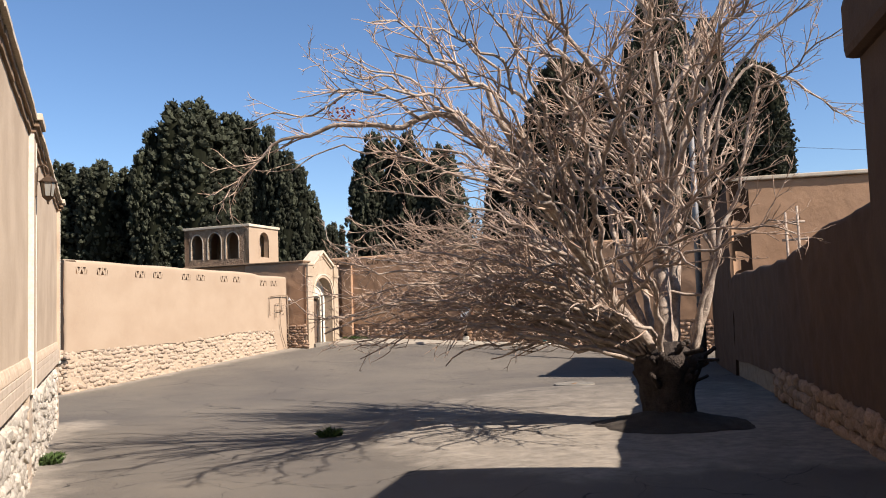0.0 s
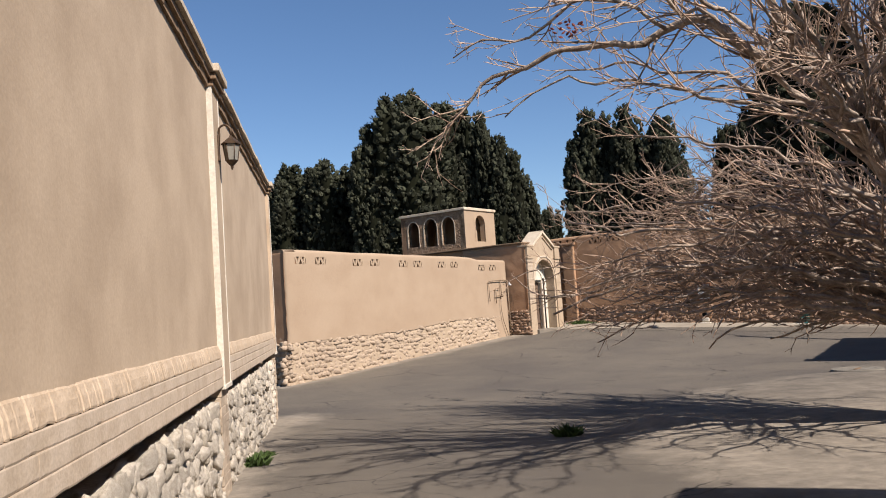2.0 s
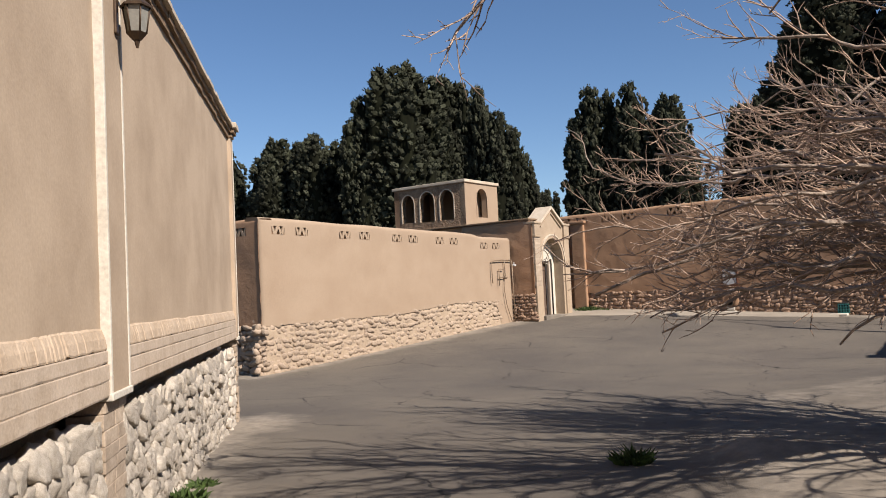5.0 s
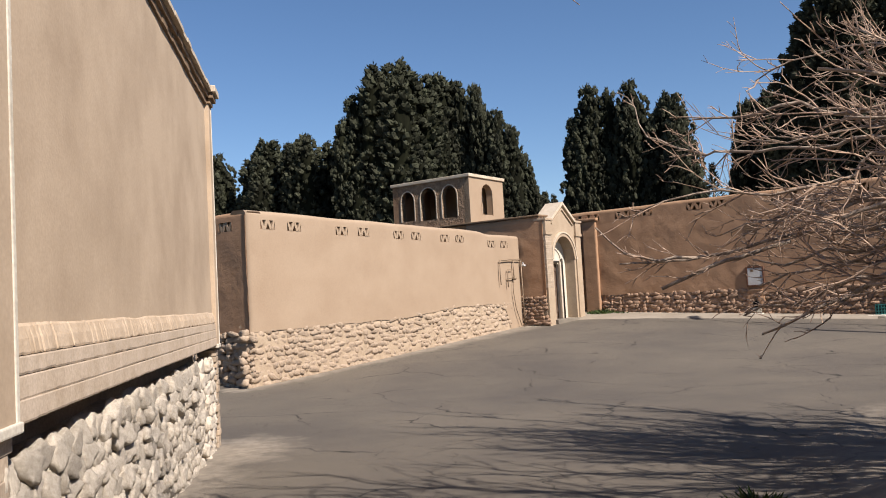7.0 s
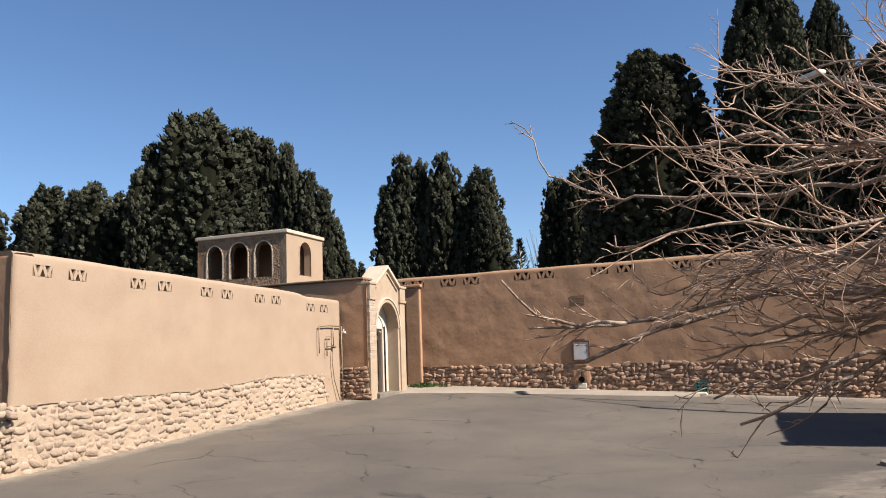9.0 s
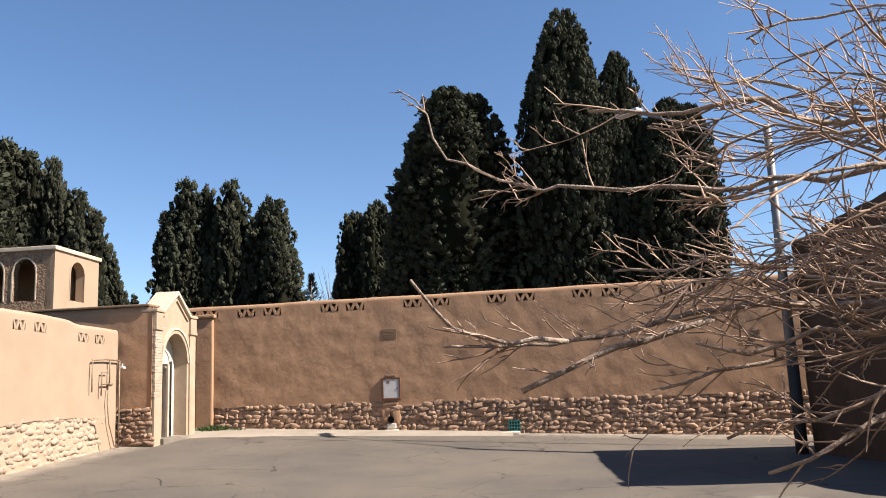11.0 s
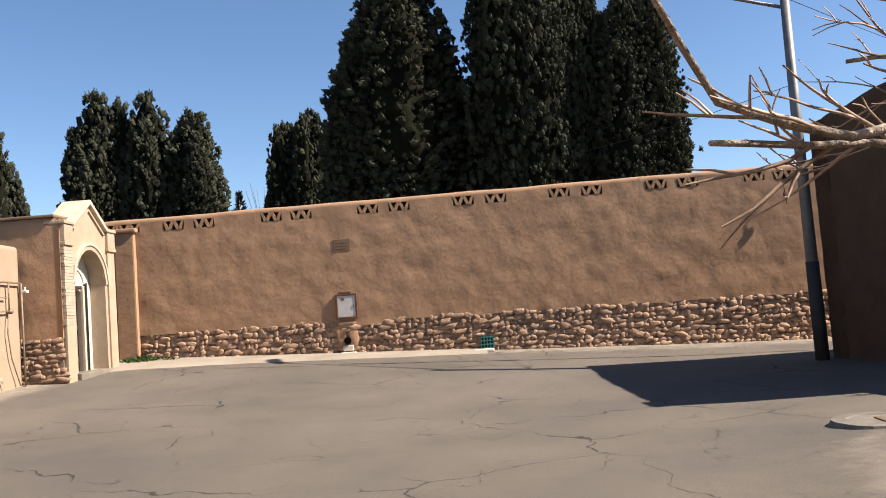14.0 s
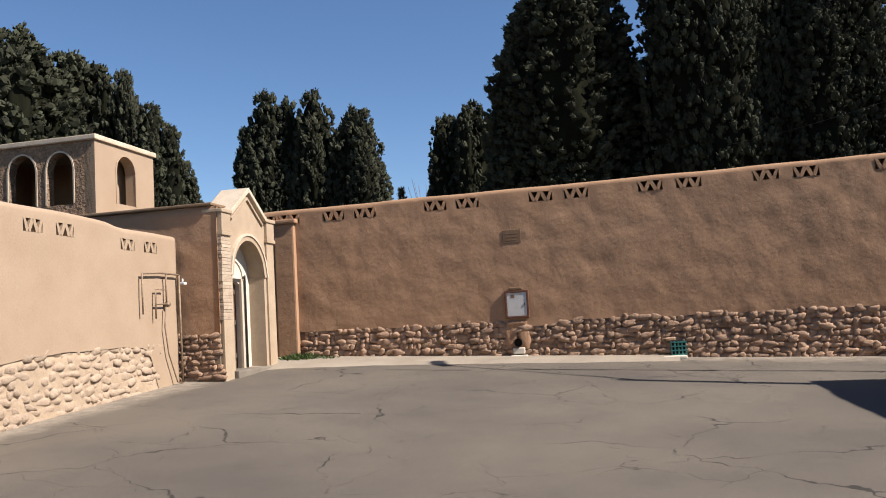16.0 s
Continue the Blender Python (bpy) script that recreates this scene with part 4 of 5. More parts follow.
# ---- bare tree ----
def build_tree():
    base = Vector((8.03, 10.38, ground_z(8.03, 10.38)))
    rnd = random.Random(77)
    t = thing("pollarded_tree", "leafless pollarded tree with a stout dark trunk and many twigs", "tree", m=Matrix.Translation(base))
    # trunk: a squat bole that widens into a knuckled head
    bm = bmesh.new()
    rings, sides = 20, 36
    vs = []
    for i in range(rings):
        h = i / (rings - 1)
        z = -0.22 + h * 1.42
        r = 0.38 + 0.14 * math.exp(-h * 7) + 0.12 * math.exp(-((h - 0.80) / 0.20) ** 2)
        if h > 0.85:
            r *= 1 - 0.55 * (h - 0.85) / 0.15
        ring = []
        for k in range(sides):
            a = 2 * math.pi * k / sides
            q = r * (1 + 0.30 * fbm(math.cos(a) * 1.6, math.sin(a) * 1.6, z * 1.3 + 5, 3) + 0.05 * math.sin(a * 9 + z * 1.5) + 0.14 * noise.noise(Vector((math.cos(a) * 5, math.sin(a) * 5, z * 4))))
            ring.append(bm.verts.new((math.cos(a) * q, math.sin(a) * q, z)))
        vs.append(ring)
    for r0, r1 in zip(vs, vs[1:]):
        for k in range(sides):
            bm.faces.new((r0[k], r0[(k + 1) % sides], r1[(k + 1) % sides], r1[k]))
    bm.faces.new(vs[-1])
    part("trunk", bm, M_trunk, t, "thick dark pollarded trunk", smooth=True)

    def clear(q):
        """Twigs stay above the ground and off the footpath."""
        x, y, z = q.x + base.x, q.y + base.y, q.z + base.z
        if z < ground_z(x, y) + 0.75:
            return False
        return z > 3.0 or (x > 1.4 + max(0, y - 11.5) * 0.5 and y < 15.45 + max(0, x - 2.16) * 0.5)

    def smooth_line(nodes, step):
        """A curve through the nodes, sampled at even steps."""
        p = [nodes[0] * 2 - nodes[1]] + nodes + [nodes[-1] * 2 - nodes[-2]]
        out = []
        for a, b, c, d in zip(p, p[1:], p[2:], p[3:]):
            n = max(2, int((c - b).length / step))
            for i in range(n):
                k = i / n
                out.append(0.5 * (2 * b + (c - a) * k + (2 * a - 5 * b + 4 * c - d) * k * k + (3 * b - a - 3 * c + d) * k ** 3))
        return out + [nodes[-1].copy()]

    def kinked(pts, amount):
        """Small crooks along a curve, none at its ends."""
        o = Vector((rnd.uniform(0, 90), rnd.uniform(0, 90), rnd.uniform(0, 90)))
        n = len(pts) - 1
        res = []
        for i, p in enumerate(pts):
            w = amount * min(1.0, i / (0.2 * n + 1))
            res.append(p + Vector((noise.noise(o + p * 2.5), noise.noise(o + p * 2.5 + Vector((9, 4, 1))), noise.noise(o + p * 2.5 + Vector((2, 7, 5))))) * w)
        return res

    def along(pts, k):
        f = k * (len(pts) - 1)
        j = min(int(f), len(pts) - 2)
        return pts[j].lerp(pts[j + 1], f - j), (pts[j + 1] - pts[j]).normalized()

    def shoot(p, d, ln, rise, n, crook):
        """A nearly straight whip from p towards d that turns upwards by rise."""
        pts = [p.copy()]
        w = d.normalized()
        for i in range(n):
            w = (w + Vector((rnd.gauss(0, crook), rnd.gauss(0, crook), rise / n + rnd.gauss(0, crook)))).normalized()
            pts.append(pts[-1] + w * ln / n)
        return pts

    def away(d, spread, up):
        """A direction that leaves d by about spread, leaning up."""
        s = Vector((rnd.gauss(0, 1), rnd.gauss(0, 1), rnd.gauss(0, 0.7)))
        s = (s - d * s.dot(d)).normalized()
        return (d + s * spread * rnd.uniform(0.6, 1.3) + Vector((0, 0, up))).normalized()

    def twigs(pts, r, v, f, per_metre, longest, rise, first=0.12):
        ln = sum((b - a).length for a, b in zip(pts, pts[1:]))
        for _ in range(int(ln * per_metre + rnd.random())):
            p, d = along(pts, rnd.uniform(first, 1.0))
            size = longest * rnd.uniform(0.25, 1.0) ** 1.3
            q = shoot(p, away(d, 0.8, 0.12), size, rise, 4, 0.13)
            if not clear(q[-1]):
                continue
            rt = min(r * 0.75, 0.0058 + 0.006 * size)
            tube_data(q, [rt, rt * 0.9, rt * 0.8, rt * 0.65, rt * 0.4], 3, v, f, cap=False)
            for _ in range(rnd.choice((1, 2, 2, 3)) if size > 0.16 else rnd.choice((0, 1))):
                p2, d2 = along(q, rnd.uniform(0.3, 0.95))
                e = p2 + away(d2, 0.9, 0.15) * size * rnd.uniform(0.2, 0.45)
                if clear(e):
                    tube_data([p2, p2.lerp(e, 0.5) + Vector((0, 0, 0.006)), e], [rt * 0.62, rt * 0.55, rt * 0.35], 3, v, f, cap=False)

    stems = {}

    def limb(nodes, r0, r1, sprays, longest, rise=0.15, spread=0.6, first=0.2, name="", crook=0.11):
        """A limb through nodes, with side branches that carry the twigs."""
        pts = kinked(smooth_line([Vector(q) for q in nodes], 0.16), crook)
        if name:
            stems[name] = pts
        n = len(pts) - 1
        rr = [r1 + (r0 - r1) * (1 - i / n) ** 0.9 for i in range(n + 1)]
        rr = [q * (1 + 0.12 * noise.noise(p * 3.1)) for q, p in zip(rr, pts)]
        v, f = [], []
        tube_data(pts, rr, 8 if r0 > 0.03 else 6, v, f)
        ob = part_mesh("limb", mesh_from("limb", v, f, M_bark, True), t)
        v, f = [], []
        ln = sum((b - a).length for a, b in zip(pts, pts[1:]))
        for _ in range(int(ln * sprays * 1.15)):
            k = first + (1 - first) * rnd.random() ** 0.8
            p, d = along(pts, min(k, 0.97))
            size = longest * rnd.uniform(0.3, 1.0) * (1.15 - 0.45 * k)
            q = shoot(p, away(d, spread, rise * 0.4), size, rise, 8, 0.075)
            if not clear(q[-1]):
                continue
            rb = min(max(0.006, rr[int(k * n) if k < 1 else n] * 0.62), 0.0075 + 0.0105 * size)
            tube_data(q, [rb * (1 - 0.68 * i / 8) for i in range(9)], 4, v, f, cap=False)
            twigs(q, rb, v, f, 4.8, 0.38, 0.15)
        twigs(pts, rr[n // 2], v, f, 3.0, 0.45, 0.2, first)
        tagged(part_mesh("twig_spray", mesh_from("twig_spray", v, f, M_twig, True), ob), kind="stuff")

    # the stems that stand on the head
    limb([(0.05, 0.1, 0.9), (0.06, 0.12, 2.2), (0.15, 0.1, 3.07), (0.07, -0.07, 4.16), (-0.18, -0.27, 5.3), (-0.45, -0.46, 6.3), (-0.65, -0.68, 7.4)], 0.15, 0.025, 2.6, 1.5, 0.5, 0.7, 0.25, "main")
    limb([(0.2, 0.15, 0.95), (0.5, 0.32, 2.3), (0.68, 0.4, 3.3), (0.9, 0.44, 4.5), (1.25, 0.42, 5.7), (1.8, 0.3, 6.9)], 0.11, 0.02, 2.6, 1.4, 0.5, 0.7, 0.25, "second")
    limb([(0.35, -0.1, 0.95), (0.68, -0.22, 2.0), (0.72, -0.32, 2.8), (0.54, -0.42, 3.5), (0.5, -0.5, 4.5), (0.63, -0.6, 5.5), (0.95, -0.8, 6.6)], 0.09, 0.016, 2.6, 1.4, 0.5, 0.7, 0.25, "third")
    limb([(0.25, -0.25, 1.0), (0.45, -0.55, 2.2), (0.75, -0.9, 3.6), (1.0, -1.2, 4.9)], 0.05, 0.012, 3.0, 1.2, 0.5, 0.6, 0.2)
    limb([(0.64, -0.24, 3.45), (0.9, -0.2, 4.5), (1.45, -0.4, 5.4), (2.05, -0.5, 5.3), (3.2, -0.8, 4.6)], 0.04, 0.01, 3.2, 1.2, 0.2, 0.7, 0.2)
    limb([(0.6, -0.4, 3.6), (0.8, -0.9, 5.2), (1.2, -1.3, 5.7), (1.7, -1.7, 6.1)], 0.035, 0.01, 3.0, 1.2, 0.3, 0.6, 0.2)
    limb([(0.22, 0.12, 3.6), (0.5, 0.24, 4.95), (1.05, 0.4, 5.8), (1.87, 0.5, 6.7), (2.7, 0.5, 7.8)], 0.075, 0.02, 2.6, 1.3, 0.4, 0.7, 0.2)
    # the great limbs that lean over the lane
    limb([(-0.1, 0.05, 0.95), (-1.25, -0.2, 2.1), (-2.0, -0.6, 2.8), (-2.65, -0.85, 3.45), (-3.05, -0.95, 4.05), (-3.4, -0.95, 4.55), (-3.95, -0.8, 4.9), (-4.4, -0.5, 5.1)], 0.115, 0.014, 2.5, 1.5, 0.25, 0.7, 0.28, "lean")
    limb([(-2.65, -0.85, 3.45), (-3.4, -0.6, 4.05), (-3.75, -0.4, 4.33), (-4.2, -0.1, 4.27), (-4.75, 0.23, 4.28), (-5.7, 0.87, 4.07), (-6.35, 1.3, 3.42)], 0.055, 0.009, 3.6, 0.95, 0.1, 0.6, 0.25)
    limb([(-4.0, -0.3, 4.3), (-4.7, -0.4, 4.6), (-5.4, -0.1, 4.35), (-6.1, 0.4, 4.3)], 0.022, 0.007, 3.4, 0.9, 0.15, 0.6, 0.15)
    limb([(0.06, 0.08, 2.4), (-0.54, -0.4, 3.1), (-1.5, -1.35, 3.8), (-2.1, -1.9, 4.35), (-2.7, -2.25, 4.7), (-3.35, -2.55, 5.05), (-3.95, -2.8, 5.4)], 0.075, 0.014, 2.6, 1.4, 0.4, 0.7, 0.2)
    limb([(-0.08, 0.25, 1.0), (-0.15, 0.75, 2.3), (-0.2, 1.0, 3.15), (-0.26, 1.23, 4.4), (-0.6, 1.5, 5.5), (-1.24, 1.87, 6.7)], 0.06, 0.014, 2.6, 1.3, 0.4, 0.7, 0.2)
    limb([(0.1, 0.3, 1.0), (0.35, 1.3, 2.7), (0.55, 2.5, 4.3), (0.7, 3.6, 5.6)], 0.06, 0.012, 2.6, 1.3, 0.35, 0.7, 0.2)
    # limbs that arch high over the lane
    for x, y, z, lift in ((-3.4, -5.0, 4.3, 1.0), (-4.4, -4.2, 4.1, 1.1), (-5.0, -3.1, 4.5, 1.0), (-2.3, -5.3, 5.2, 0.6), (-5.3, -2.2, 4.9, 0.8), (-3.9, -3.5, 5.4, 0.6), (-2.8, -3.6, 6.0, 0.3), (-4.6, -1.4, 5.9, 0.5), (-1.6, -4.4, 5.6, 0.4), (-5.3, -0.9, 4.8, 0.6), (-4.9, 0.3, 5.3, 0.5), (-4.2, -2.6, 5.0, 0.8), (-5.6, -1.6, 4.2, 0.9)):
        p, d = along(stems["main" if x > -3 else "lean"], rnd.uniform(0.22, 0.40))
        e = Vector((x, y, z))
        limb([p, p.lerp(e, 0.35) + Vector((0, 0, lift * 0.8)), p.lerp(e, 0.7) + Vector((0, 0, lift * 0.75)), e], rnd.uniform(0.034, 0.046), 0.008, 2.0, 1.3, 0.15, 0.65, 0.3, crook=0.16)
    # limbs that reach over the square
    limb([(-0.05, 0.25, 1.0), (-1.1, 2.6, 2.55), (-2.6, 5.0, 2.8), (-3.3, 6.1, 3.05), (-3.7, 6.6, 3.8)], 0.038, 0.005, 1.3, 0.8, 0.3, 0.6, 0.2)
    limb([(-0.1, 0.25, 0.9), (-1.5, 2.8, 1.85), (-2.8, 4.4, 1.8), (-3.6, 5.1, 1.68), (-4.3, 5.4, 1.72)], 0.045, 0.008, 3.2, 0.8, 0.2, 0.6, 0.3)
    limb([(-2.9, 4.45, 1.8), (-3.4, 4.8, 1.63), (-3.92, 5.05, 1.44)], 0.020, 0.018, 3.0, 0.35, 0.1, 0.6)
    limb([(-3.55, 5.08, 1.70), (-4.05, 5.3, 1.75), (-4.45, 5.4, 2.05)], 0.016, 0.009, 1.0, 0.3, 0.2, 0.5)
    limb([(-0.15, 0.2, 0.85), (-1.6, 1.9, 1.6), (-2.7, 3.0, 1.5), (-3.4, 3.45, 1.15), (-3.7, 3.75, 1.0)], 0.042, 0.009, 2.4, 0.5, 0.0, 0.6, 0.35)
    limb([(-2.4, 2.7, 1.5), (-3.1, 3.2, 1.35), (-3.8, 3.9, 1.12)], 0.018, 0.008, 3.0, 0.4, 0.0, 0.6, 0.3)
    limb([(0.0, 0.3, 1.0), (-0.9, 3.0, 2.0), (-1.6, 4.6, 2.3), (-2.2, 5.8, 2.3)], 0.045, 0.010, 2.6, 0.9, 0.25, 0.6, 0.3)
    limb([(0.1, 0.3, 1.0), (0.0, 2.6, 2.7), (-0.4, 4.6, 3.7), (-0.9, 6.0, 4.4)], 0.045, 0.008, 2.6, 1.2, 0.35, 0.6, 0.3)
    # a dense skirt of long thin limbs on the open side
    for k in range(42):
        az = radians(min(225, max(84, rnd.gauss(150, 34))))
        reach = rnd.uniform(2.4, 4.9) * (1.0 if az < radians(190) else 0.75) * (1.25 if az < radians(128) else 1.0)
        z0 = rnd.uniform(0.75, 1.25)
        top = rnd.uniform(1.15, 3.0)
        out, side = Vector((math.cos(az), math.sin(az), 0)), Vector((-math.sin(az), math.cos(az), 0))
        swing = rnd.uniform(-0.5, 0.5)
        nodes = [out * 0.28 + Vector((0, 0, z0)), out * reach * 0.35 + side * swing * 0.3 + Vector((0, 0, z0 + (top - z0) * 0.62)), out * reach * 0.7 + side * swing * 0.6 + Vector((0, 0, top)), out * reach + side * swing + Vector((0, 0, top - rnd.uniform(-0.25, 0.35)))]
        if not clear(nodes[-1]):
            continue
        limb(nodes, rnd.uniform(0.024, 0.046), 0.009, 1.9, 1.2, 0.08, 0.6, 0.25, crook=0.16)
    # and a fan of slender ones over the square
    for k in range(20):
        az = radians(rnd.uniform(92, 150))
        reach, top, swing = rnd.uniform(3.6, 6.0), rnd.uniform(1.5, 3.6), rnd.uniform(-0.5, 0.5)
        out, side = Vector((math.cos(az), math.sin(az), 0)), Vector((-math.sin(az), math.cos(az), 0))
        nodes = [out * 0.28 + Vector((0, 0, 1.05)), out * reach * 0.4 + side * swing * 0.3 + Vector((0, 0, 1.05 + (top - 1.05) * 0.7)), out * reach * 0.75 + side * swing * 0.7 + Vector((0, 0, top)), out * reach + side * swing + Vector((0, 0, top + rnd.uniform(-0.3, 0.2)))]
        if clear(nodes[-1]):
            limb(nodes, rnd.uniform(0.020, 0.034), 0.006, 3.0, 0.9, 0.12, 0.7, 0.35, crook=0.2)
    # thinner limbs higher up, forking from the great ones
    for k in range(34):
        home = stems[rnd.choice(("main", "lean", "lean", "second", "third", "main"))]
        p, d = along(home, rnd.uniform(0.12, 0.55))
        az = radians(rnd.uniform(105, 285))
        reach = rnd.uniform(1.6, 4.0)
        lift = rnd.uniform(0.0, 1.9)
        out = Vector((math.cos(az), math.sin(az), 0))
        nodes = [p, p + out * reach * 0.4 + Vector((0, 0, lift * 0.7)), p + out * reach * 0.75 + Vector((0, 0, lift)), p + out * reach + Vector((0, 0, lift - rnd.uniform(-0.3, 0.3)))]
        if clear(nodes[-1]):
            limb(nodes, rnd.uniform(0.020, 0.034), 0.008, 2.2, 1.2, 0.2, 0.65, 0.2, crook=0.16)
    for k in range(11):
        p, d = along(stems[rnd.choice(("second", "third", "main"))], rnd.uniform(0.25, 0.7))
        az = radians(rnd.uniform(20, 130))
        reach, lift = rnd.uniform(1.2, 2.8), rnd.uniform(0.6, 2.2)
        out = Vector((math.cos(az), math.sin(az), 0))
        limb([p, p + out * reach * 0.45 + Vector((0, 0, lift * 0.6)), p + out * reach + Vector((0, 0, lift))], rnd.uniform(0.018, 0.03), 0.007, 2.8, 1.1, 0.25, 0.65, 0.2, crook=0.14)
    # pruned stubs and a few straight shoots on the head
    for i in range(26):
        az = rnd.uniform(0, 2 * math.pi)
        p = Vector((math.cos(az) * 0.36, math.sin(az) * 0.36, rnd.uniform(0.55, 1.15)))
        q = shoot(p, Vector((math.cos(az), math.sin(az), rnd.uniform(-0.1, 1.2))), rnd.uniform(0.15, 0.45), 0.4, 4, 0.15)
        r = rnd.uniform(0.02, 0.06)
        v, f = [], []
        tube_data(q, [r * 1.25, r, r * 0.95, r * 0.9, r * 0.88], 8, v, f)
        part_mesh("pruned_stub", mesh_from("pruned_stub", v, f, M_trunk, True), t)
    return t


build_tree()


# ---- cypresses of the garden ----
def cypress_meshes(seed, leaves=19000, leaf=0.88, per=8):
    """A unit cypress crown (height 1, radius 1) of several plumes: foliage blades and a near-black core that stands for
    the shade inside.
    """
    rnd = random.Random(seed)
    o = Vector((seed * 3.7, seed * 1.9, 0))
    plumes = [(0.0, 0.0, 0.72, 0.0, 1.0)]
    for k in range(11):
        a = 2 * math.pi * k / 11 * 1.0 + rnd.uniform(-0.3, 0.3)
        d = rnd.uniform(0.32, 0.62)
        h0 = rnd.choice((0.0, 0.0, 0.12, 0.25, 0.4))
        plumes.append((math.cos(a) * d, math.sin(a) * d, rnd.uniform(0.30, 0.46), h0, min(0.97, h0 + rnd.uniform(0.42, 0.72)) if h0 else rnd.uniform(0.5, 0.9)))

    def radius(u, a, pl):
        prof = min(1.0, (u + 0.04) / 0.22) ** 0.7 * max(0.0, 1 - max(0, (u - 0.3) / 0.71) ** 2.8) ** 0.6
        q = Vector((math.cos(a) * 1.2 + pl[0] * 5, math.sin(a) * 1.2 + pl[1] * 5, (pl[3] + u * (pl[4] - pl[3])) * 7.0)) + o
        return max(0.02, pl[2] * prof * (0.97 + 0.30 * noise.noise(q) + 0.30 * noise.noise(q * 2.3) + 0.30 * noise.noise(q * 5.2)))

    def buried(p, own):
        """Whether a point lies well inside another plume."""
        for q in plumes:
            if q is not own and q[3] + 0.02 < p.z < q[4]:
                d = math.hypot(p.x - q[0], p.y - q[1])
                if d < q[2] and d < 0.72 * radius((p.z - q[3]) / (q[4] - q[3]), math.atan2(p.y - q[1], p.x - q[0]), q):
                    return True
        return False

    v, f = [], []
    asp = 0.20
    weights = [p[2] * (p[4] - p[3]) for p in plumes]
    total = sum(weights)
    ball = bmesh.new()
    bmesh.ops.create_icosphere(ball, subdivisions=1, radius=1.0)
    bv = [q.co.copy() for q in ball.verts]
    bf = [tuple(q.index for q in face.verts) for face in ball.faces]
    ball.free()
    for pl, w in zip(plumes, weights):
        wanted, tries = int(leaves * w / total / per), 0
        while wanted > 0 and tries < 6 * leaves / per:
            tries += 1
            u = rnd.random() ** 0.85
            a = rnd.uniform(0, 2 * math.pi)
            r = radius(u, a, pl) * rnd.uniform(0.84, 1.0)
            p = Vector((pl[0] + math.cos(a) * r, pl[1] + math.sin(a) * r, pl[3] + u * (pl[4] - pl[3])))
            if buried(p, pl):
                continue
            wanted -= 1
            out = Vector((math.cos(a), math.sin(a), 0.55)).normalized()
            # a tuft: a knobbly lump that leans outwards and up, with blades on its skin
            size = (0.030 + 0.075 * rnd.random() ** 1.5) * leaf
            seedv = Vector((rnd.uniform(0, 99), rnd.uniform(0, 99), rnd.uniform(0, 99)))
            k = len(v)
            for q in bv:
                s = 0.78 * size * (1 + 0.7 * noise.noise(q * 1.9 + seedv) + 0.5 * noise.noise(q * 4.5 + seedv))
                d = q * s + out * max(0, q.dot(out)) * size * 0.5
                v.append((p.x + d.x, p.y + d.y, p.z + d.z * asp * 1.1))
            f += [tuple(k + e for e in face) for face in bf]
            for _ in range(per):
                q = Vector((rnd.gauss(0, 1), rnd.gauss(0, 1), rnd.gauss(0.2, 1))).normalized()
                if q.dot(out) < -0.2:
                    q = -q
                b0 = p + Vector((q.x, q.y, q.z * asp * 1.15)) * size * 0.7
                up = (q + out * 0.6 + Vector((0, 0, rnd.uniform(0.1, 0.9)))).normalized()
                side = up.cross(Vector((rnd.gauss(0, 1), rnd.gauss(0, 1), rnd.gauss(0, 1)))).normalized()
                ln, wd = rnd.uniform(0.5, 1.15) * size, rnd.uniform(0.13, 0.24) * size
                k = len(v)
                for e in (Vector(), up * ln * 0.5 - side * wd, up * ln, up * ln * 0.5 + side * wd):
                    v.append((b0.x + e.x, b0.y + e.y, b0.z + e.z * asp))
                f.append((k, k + 1, k + 2, k + 3))
    fol = mesh_from("foliage", v, f, M_leaf, False)
    # solid cores added inside the plumes, coloured as deep shade
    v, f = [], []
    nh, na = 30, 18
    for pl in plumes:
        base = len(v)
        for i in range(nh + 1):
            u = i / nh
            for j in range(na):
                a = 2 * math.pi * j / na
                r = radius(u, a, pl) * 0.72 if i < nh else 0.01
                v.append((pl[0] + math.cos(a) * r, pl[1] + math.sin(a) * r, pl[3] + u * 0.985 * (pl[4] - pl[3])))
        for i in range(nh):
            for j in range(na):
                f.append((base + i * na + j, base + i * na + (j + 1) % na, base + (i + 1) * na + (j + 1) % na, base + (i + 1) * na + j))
    return fol, mesh_from("shade_core", v, f, M_crown_shade, True)


